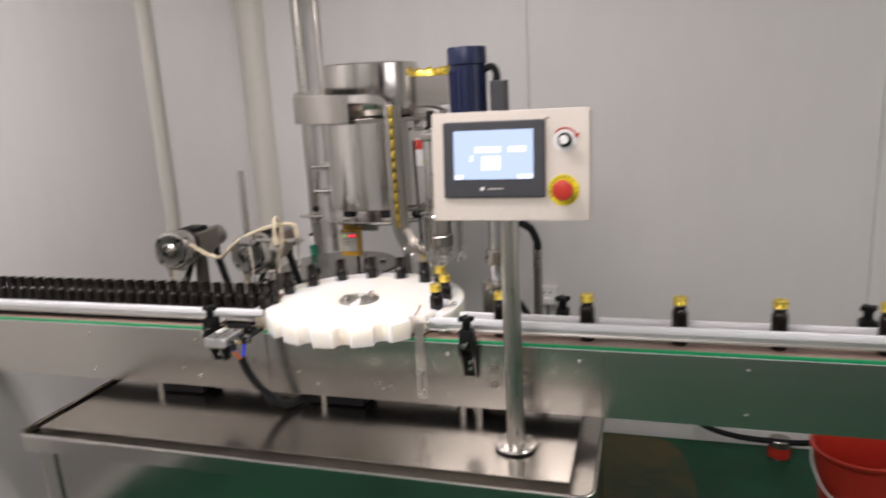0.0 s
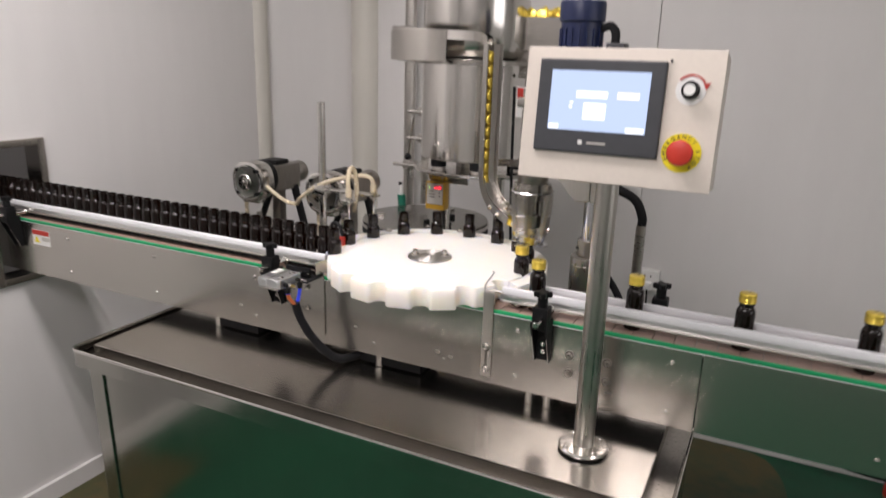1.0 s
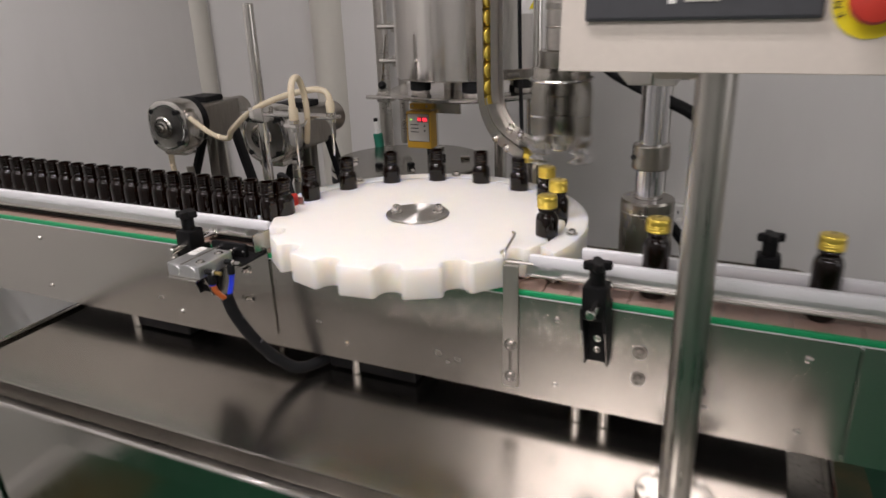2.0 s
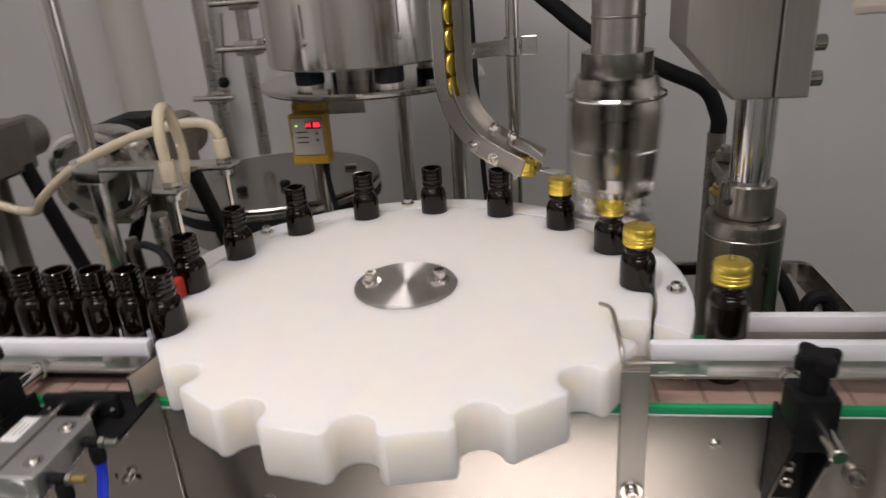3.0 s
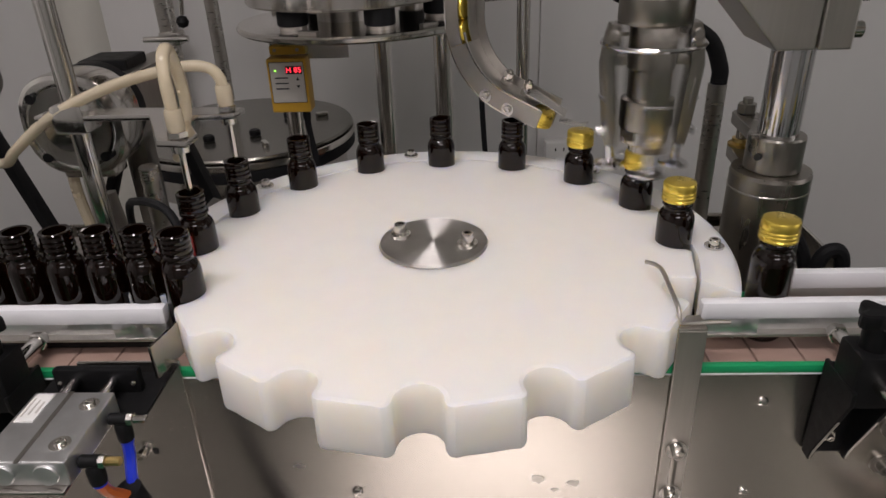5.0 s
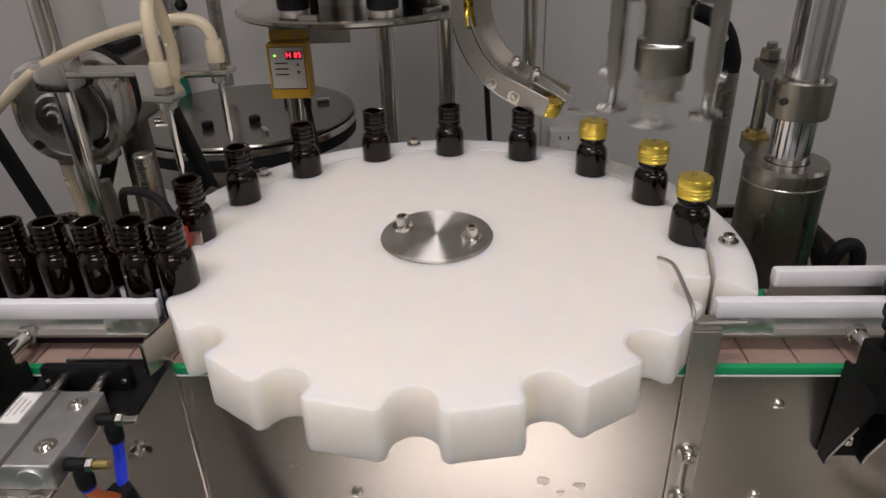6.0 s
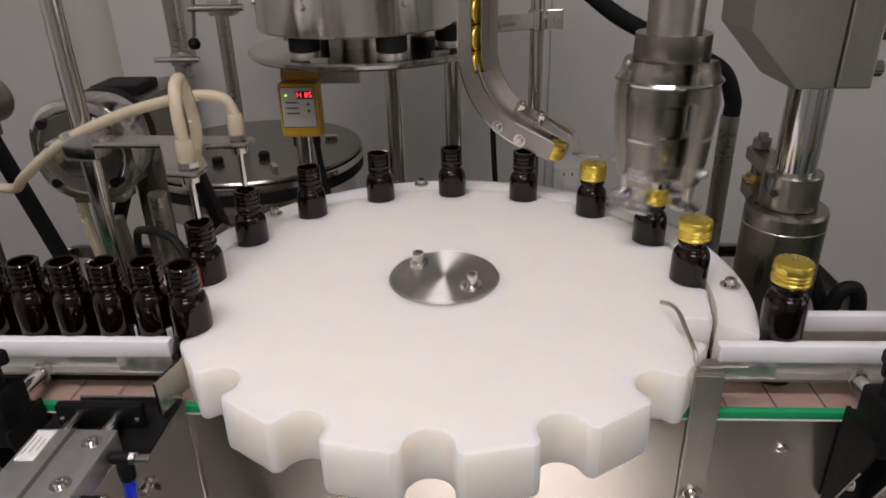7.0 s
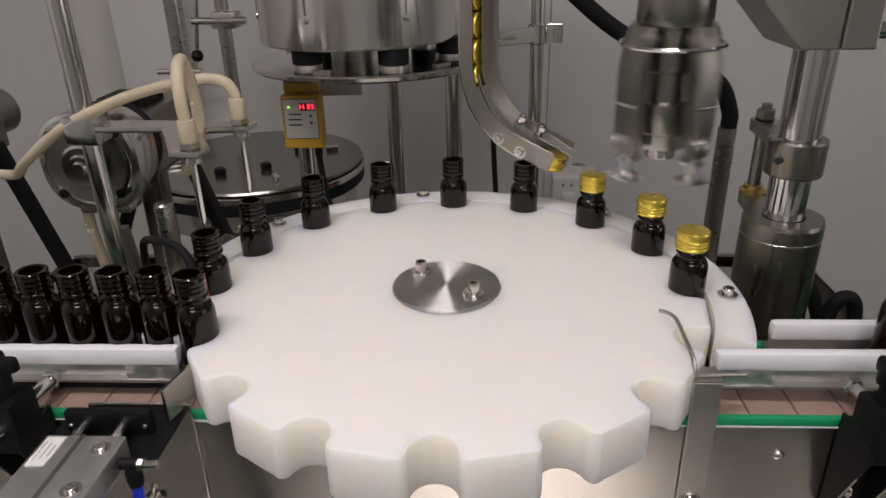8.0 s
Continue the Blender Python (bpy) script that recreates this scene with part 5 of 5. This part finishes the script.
wall_pipe(-0.83, 1.29, 0.024, "upright stainless pipe with clamps near the wall", (0.93, 1.9))
stand = wall_pipe(-0.59, 0.98, 0.015, "thinner stainless pipe with a jointed clamp hanging from the ceiling", (1.09, 1.19), 0.835)
part("clamp_lever", cyl(0.005, 0.14, (-0.062, -0.02, 1.03 - FLOOR), (0, 8, 0), 10), POLISHED, stand)
part("lever_ball", lathe([(0, -0.014), (0.010, -0.010), (0.014, 0), (0.010, 0.010), (0, 0.014)], 20, (-0.064, -0.02, 1.015 - FLOOR)), BLACK, stand, "black ball grip")


def taped_probe():
    p = thing("taped_probe", "white probe rod wrapped in green tape", "probe", (-0.70, 1.02, 0.80 - 0.10))
    part("rod", cyl(0.008, 0.19, (0, 0, 0.0), (0, -6, 0), 12), PAPER, p)
    part("tape", cyl(0.016, 0.055, (-0.010, 0, 0.095), (0, -6, 0), 14, 0.002), TEAL, p, "wrapped green tape")
    part("tip", cyl(0.007, 0.012, (-0.020, 0, 0.188), (0, -6, 0), 10), BLACK, p)
    return p


taped_probe()


def wall_socket():
    s = thing("wall_socket", "white wall socket box with a plug", "socket", (0.235, YB - 0.006, 0.505))
    part("box", box(0.086, 0.034, 0.086, (0, -0.018, 0.043), 0.004), SOCKET, s)
    plate = part("cover_plate", box(0.080, 0.004, 0.080, (0, -0.037, 0.043), 0.002), SOCKET, s)
    for x in (-0.012, 0.012):
        part("slot", box(0.004, 0.001, 0.010, (x, -0.0393, 0.062)), INK, plate)
    part("plug", box(0.036, 0.026, 0.030, (0.004, -0.051, 0.026), 0.004), SOCKET, s)
    part("cable", sweep_tube([(0.004, -0.055, 0.012), (0.006, -0.05, -0.05), (0.012, -0.03, -0.25), (0.02, -0.02, -0.625)], 0.004, 8), RUBBER, s)
    return s


wall_socket()


def bucket():
    b = thing("bucket", "red plastic bucket with a wire handle on the floor", "bucket", (1.385, 0.93, FLOOR))
    part("pail", lathe([(0, 0.004), (0.105, 0.004), (0.108, 0.0), (0.112, 0.004), (0.148, 0.262), (0.158, 0.262), (0.160, 0.272), (0.155, 0.276), (0.146, 0.272), (0.108, 0.010), (0, 0.010)], 56), RED, b, "red plastic pail")
    part("handle", sweep_tube([(0.155, 0, 0.255), (0.158, -0.06, 0.21), (0.12, -0.145, 0.15), (0.0, -0.185, 0.125), (-0.12, -0.145, 0.15), (-0.158, -0.06, 0.21), (-0.155, 0, 0.255)], 0.0035, 8), PAPER, b, "white wire handle")
    return b


bucket()


def tape_roll():
    r = thing("paint_can", "small steel can with a red band on the floor", "can", (1.197, 1.30, FLOOR))
    part("can", lathe([(0, 0), (0.042, 0), (0.043, 0.004), (0.043, 0.086), (0.040, 0.090), (0, 0.090)], 32), DARK_STEEL, r)
    part("band", ring(0.043, 0.0438, 0.045, (0, 0, 0.014), seg=32, bevel=0.0003), RED, r, "red paper band")
    return r


tape_roll()


def floor_cable():
    c = thing("floor_cable", "black rubber cable hanging under the conveyor", "cable", (1.1, 1.30, FLOOR))
    part("cable", sweep_tube([(-0.28, -0.04, 0.20), (-0.20, -0.03, 0.135), (-0.08, -0.02, 0.095), (0.06, -0.02, 0.085), (0.20, -0.03, 0.095), (0.36, -0.05, 0.15)], 0.012, 10), RUBBER, c)
    for x in (-0.28, 0.36):
        part("hook", box(0.02, 0.15, 0.012, (x, 0.02, 0.18 if x < 0 else 0.16), 0.002), DARK_STEEL, c)
    return c


floor_cable()


# Bottles and caps --------------------------------------------------------
def bottle_mesh():
    r = 0.0166
    prof = [(0, 0.0012), (0.010, 0.0005), (0.0148, 0), (r, 0.0022), (r, 0.0685), (0.01645, 0.0715), (0.0159, 0.0745), (0.0150, 0.0770), (0.0138, 0.0790), (0.0128, 0.0800), (0.0122, 0.0812), (0.0120, 0.0832), (0.0124, 0.0842), (0.0133, 0.0852), (0.0133, 0.0872), (0.0124, 0.0884)]
    for k in range(3):
        z = 0.0902 + 0.0044 * k
        prof += [(0.0126, z - 0.0004), (0.0131, z + 0.0008), (0.0131, z + 0.0019), (0.0126, z + 0.0031)]
    prof += [(0.0124, 0.1030), (0.0131, 0.1038), (0.0131, 0.1052), (0.0122, 0.1060), (0.0095, 0.1056), (0.0092, 0.098), (0.0092, 0.084), (0, 0.083)]
    return mesh_of("bottle", lathe(prof, 28), AMBER, 40)


def cap_mesh():
    prof = [(0.0122, 0), (0.0146, 0.0006), (0.0149, 0.0022), (0.0142, 0.0034), (0.0149, 0.0046), (0.0149, 0.0058), (0.0142, 0.0069), (0.0149, 0.0079), (0.0149, 0.0089), (0.0143, 0.0098), (0.0147, 0.0108), (0.0147, 0.0160), (0.0138, 0.0178), (0.0125, 0.0182), (0, 0.0180), (0, 0.0174), (0.0120, 0.0170), (0.0128, 0.015), (0.0122, 0)]
    b = lathe(prof, 36)
    return mesh_of("cap", b, GOLD, 40)


BOTTLE, CAP = bottle_mesh(), cap_mesh()
STEP, SPEED, PITCH = 2.05, 0.0955, 0.0342
CURVE = [(0.0, 0.0), (0.05, 0.07), (0.15, 0.29), (0.25, 0.60), (0.35, 0.83), (0.45, 0.955), (0.55, 1.0)]


def index_part(u):
    """The share of one index done, u seconds after it began."""
    for (a, p), (b, q) in zip(CURVE, CURVE[1:]):
        if u < b:
            return p + (q - p) * max(0.0, u - a) / (b - a)
    return 1.0


def index_count(t):
    """Indexes done since the one that begins at 5.955 s, with the part under way; about -3 at the clip's start."""
    k = math.floor((t - 5.955) / STEP)
    return k + index_part(t - 5.955 - STEP * k)


def lift_at(t):
    """0: heads raised, 1: heads lowered."""
    u = (t - 5.955) % STEP
    ease = lambda v: v * v * (3 - 2 * v)
    if u < 0.49:
        return 0.0
    if u < 0.76:
        return ease((u - 0.49) / 0.27)
    if u < 1.64:
        return 1.0
    if u < 1.96:
        return 1 - ease((u - 1.64) / 0.32)
    return 0.0


def bottle_place(t, k):
    """Where bottle k stands at t. Bottle 0 reaches the last pocket in the index that begins at 5.955 s."""
    s = index_count(t) + 9 - k               # pockets passed: 0 is the infeed pocket, 10 the outfeed one
    if s < 0:
        j = max(s, -1.0)
        x0, y0 = CX + POCKET_R * math.cos(radians(202.5)), CY + POCKET_R * math.sin(radians(202.5))
        return x0 + PITCH * s, y0 + (LINE_Y - y0) * min(1.0, -s), s
    out = 5.955 + STEP * k + 0.545           # when it passes x = 0.167 on the belt
    xb = 0.167 + SPEED * (t - out)
    a = radians(202.5 - 22.5 * min(s, 10))
    x, y = CX + POCKET_R * math.cos(a), CY + POCKET_R * math.sin(a)
    if s > 9.3 and xb > x:
        return xb, max(y, -0.088), s
    return x, y, s


def cap_pose(t, k):
    x, y, s = bottle_place(t, k)
    on = Matrix.Translation((x, y, BELT_Z + 0.0897))
    if s >= 6.62:
        return on
    slot = max(0.0, 6.0 - s)
    p, al, no = chute_at(0.012 + 0.0302 * slot)
    side = no.cross(al).normalized()
    m = Matrix(((al.x, side.x, no.x, 0), (al.y, side.y, no.y, 0), (al.z, side.z, no.z, 0), (0, 0, 0, 1)))
    inside = Matrix.Translation(p - no * 0.0042) @ m
    if s <= 6.38:
        return inside
    return inside.lerp(on, (s - 6.38) / 0.24)


BOTTLES, CAPS = [], []
for k in range(-8, 48):
    bx, by, bs = bottle_place(0.0, k)
    ob = new("bottle", BOTTLE)
    capped = bs > 6.5
    tagged(ob, "dark amber glass bottle standing in the star wheel" if 0 <= bs < 9.5 else ("dark amber glass bottle carried on the belt" if bs >= 9.5 else "dark amber glass bottle queued on the belt"), "bottle", "bottles on the line")
    ob.matrix_basis = pose(bx, by, BELT_Z + 0.0005)
    BOTTLES.append((k, ob))
    if 6.0 - bs < 16.3:
        cp = new("cap", CAP)
        tagged(cp, "gold aluminium screw cap on a bottle" if capped else "gold aluminium screw cap waiting in the chute", "bottle cap", "bottle caps")
        cp.matrix_basis = cap_pose(0.0, k)
        CAPS.append((k, cp))


def hopper_caps():
    rng = random.Random(4)
    for i in range(34):
        a = new("cap", CAP)
        tagged(a, "gold aluminium screw cap lying in the hopper", "bottle cap", "caps in the hopper")
        a.matrix_basis = pose(DX + 0.200 + rng.uniform(-0.06, 0.06), DY + 0.06 + rng.uniform(-0.055, 0.055), 1.508 + rng.uniform(0, 0.012), rng.uniform(-80, 80), rng.uniform(-80, 80), rng.uniform(0, 360))


hopper_caps()


# Moving belt of slats ----------------------------------------------------
def belt():
    n, pitch = 132, 0.0381
    b = thing("conveyor_belt", "brown plastic slat chain of the conveyor", "conveyor belt", (-3.15, -0.0835, BELT_Z))
    sb = bmesh.new()
    box(pitch - 0.0012, 0.094, 0.0040, (0, 0, -0.0022), 0.0008, into=sb)
    me = mesh_of("slat", sb, SLAT)
    for i in range(n):
        o = part("slat", me, SLAT, b)
        o.location = (i * pitch, 0, 0)
    return b


BELT = belt()


def motions():
    times = [i * 0.1 for i in range(81)]
    walk(WHEEL, [(t, pose(CX, CY, 0.897, 0, 0, -22.5 * index_count(t))) for t in times])
    for k, ob in BOTTLES:
        walk(ob, [(t, pose(*bottle_place(t, k)[:2], BELT_Z + 0.0005)) for t in times])
    for k, cp in CAPS:
        walk(cp, [(t, cap_pose(t, k)) for t in times])
    walk(CARRIAGE, [(t, pose(0.286, 0.094, 0.966 + LIFT * (1 - lift_at(t)))) for t in times])
    walk(CHUCK, [(t, pose(HX - 0.286, HY - 0.094, -0.006 + 0.002 * lift_at(t), 0, 0, 10 + 1150.0 * t)) for t in [i * 0.04 for i in range(201)]])
    for a, jaw in JAWS:
        walk(jaw, [(t, jaw_pose(a, lift_at(t))) for t in times])
    walk(FILLER_ARM, [(t, pose(-0.43, 0.09, 1.077 - 0.028 * lift_at(t))) for t in times])
    walk(BELT, [(0.0, pose(-3.15, -0.0835, BELT_Z)), (8.0, pose(-3.15 + SPEED * 8.0, -0.0835, BELT_Z))])


motions()
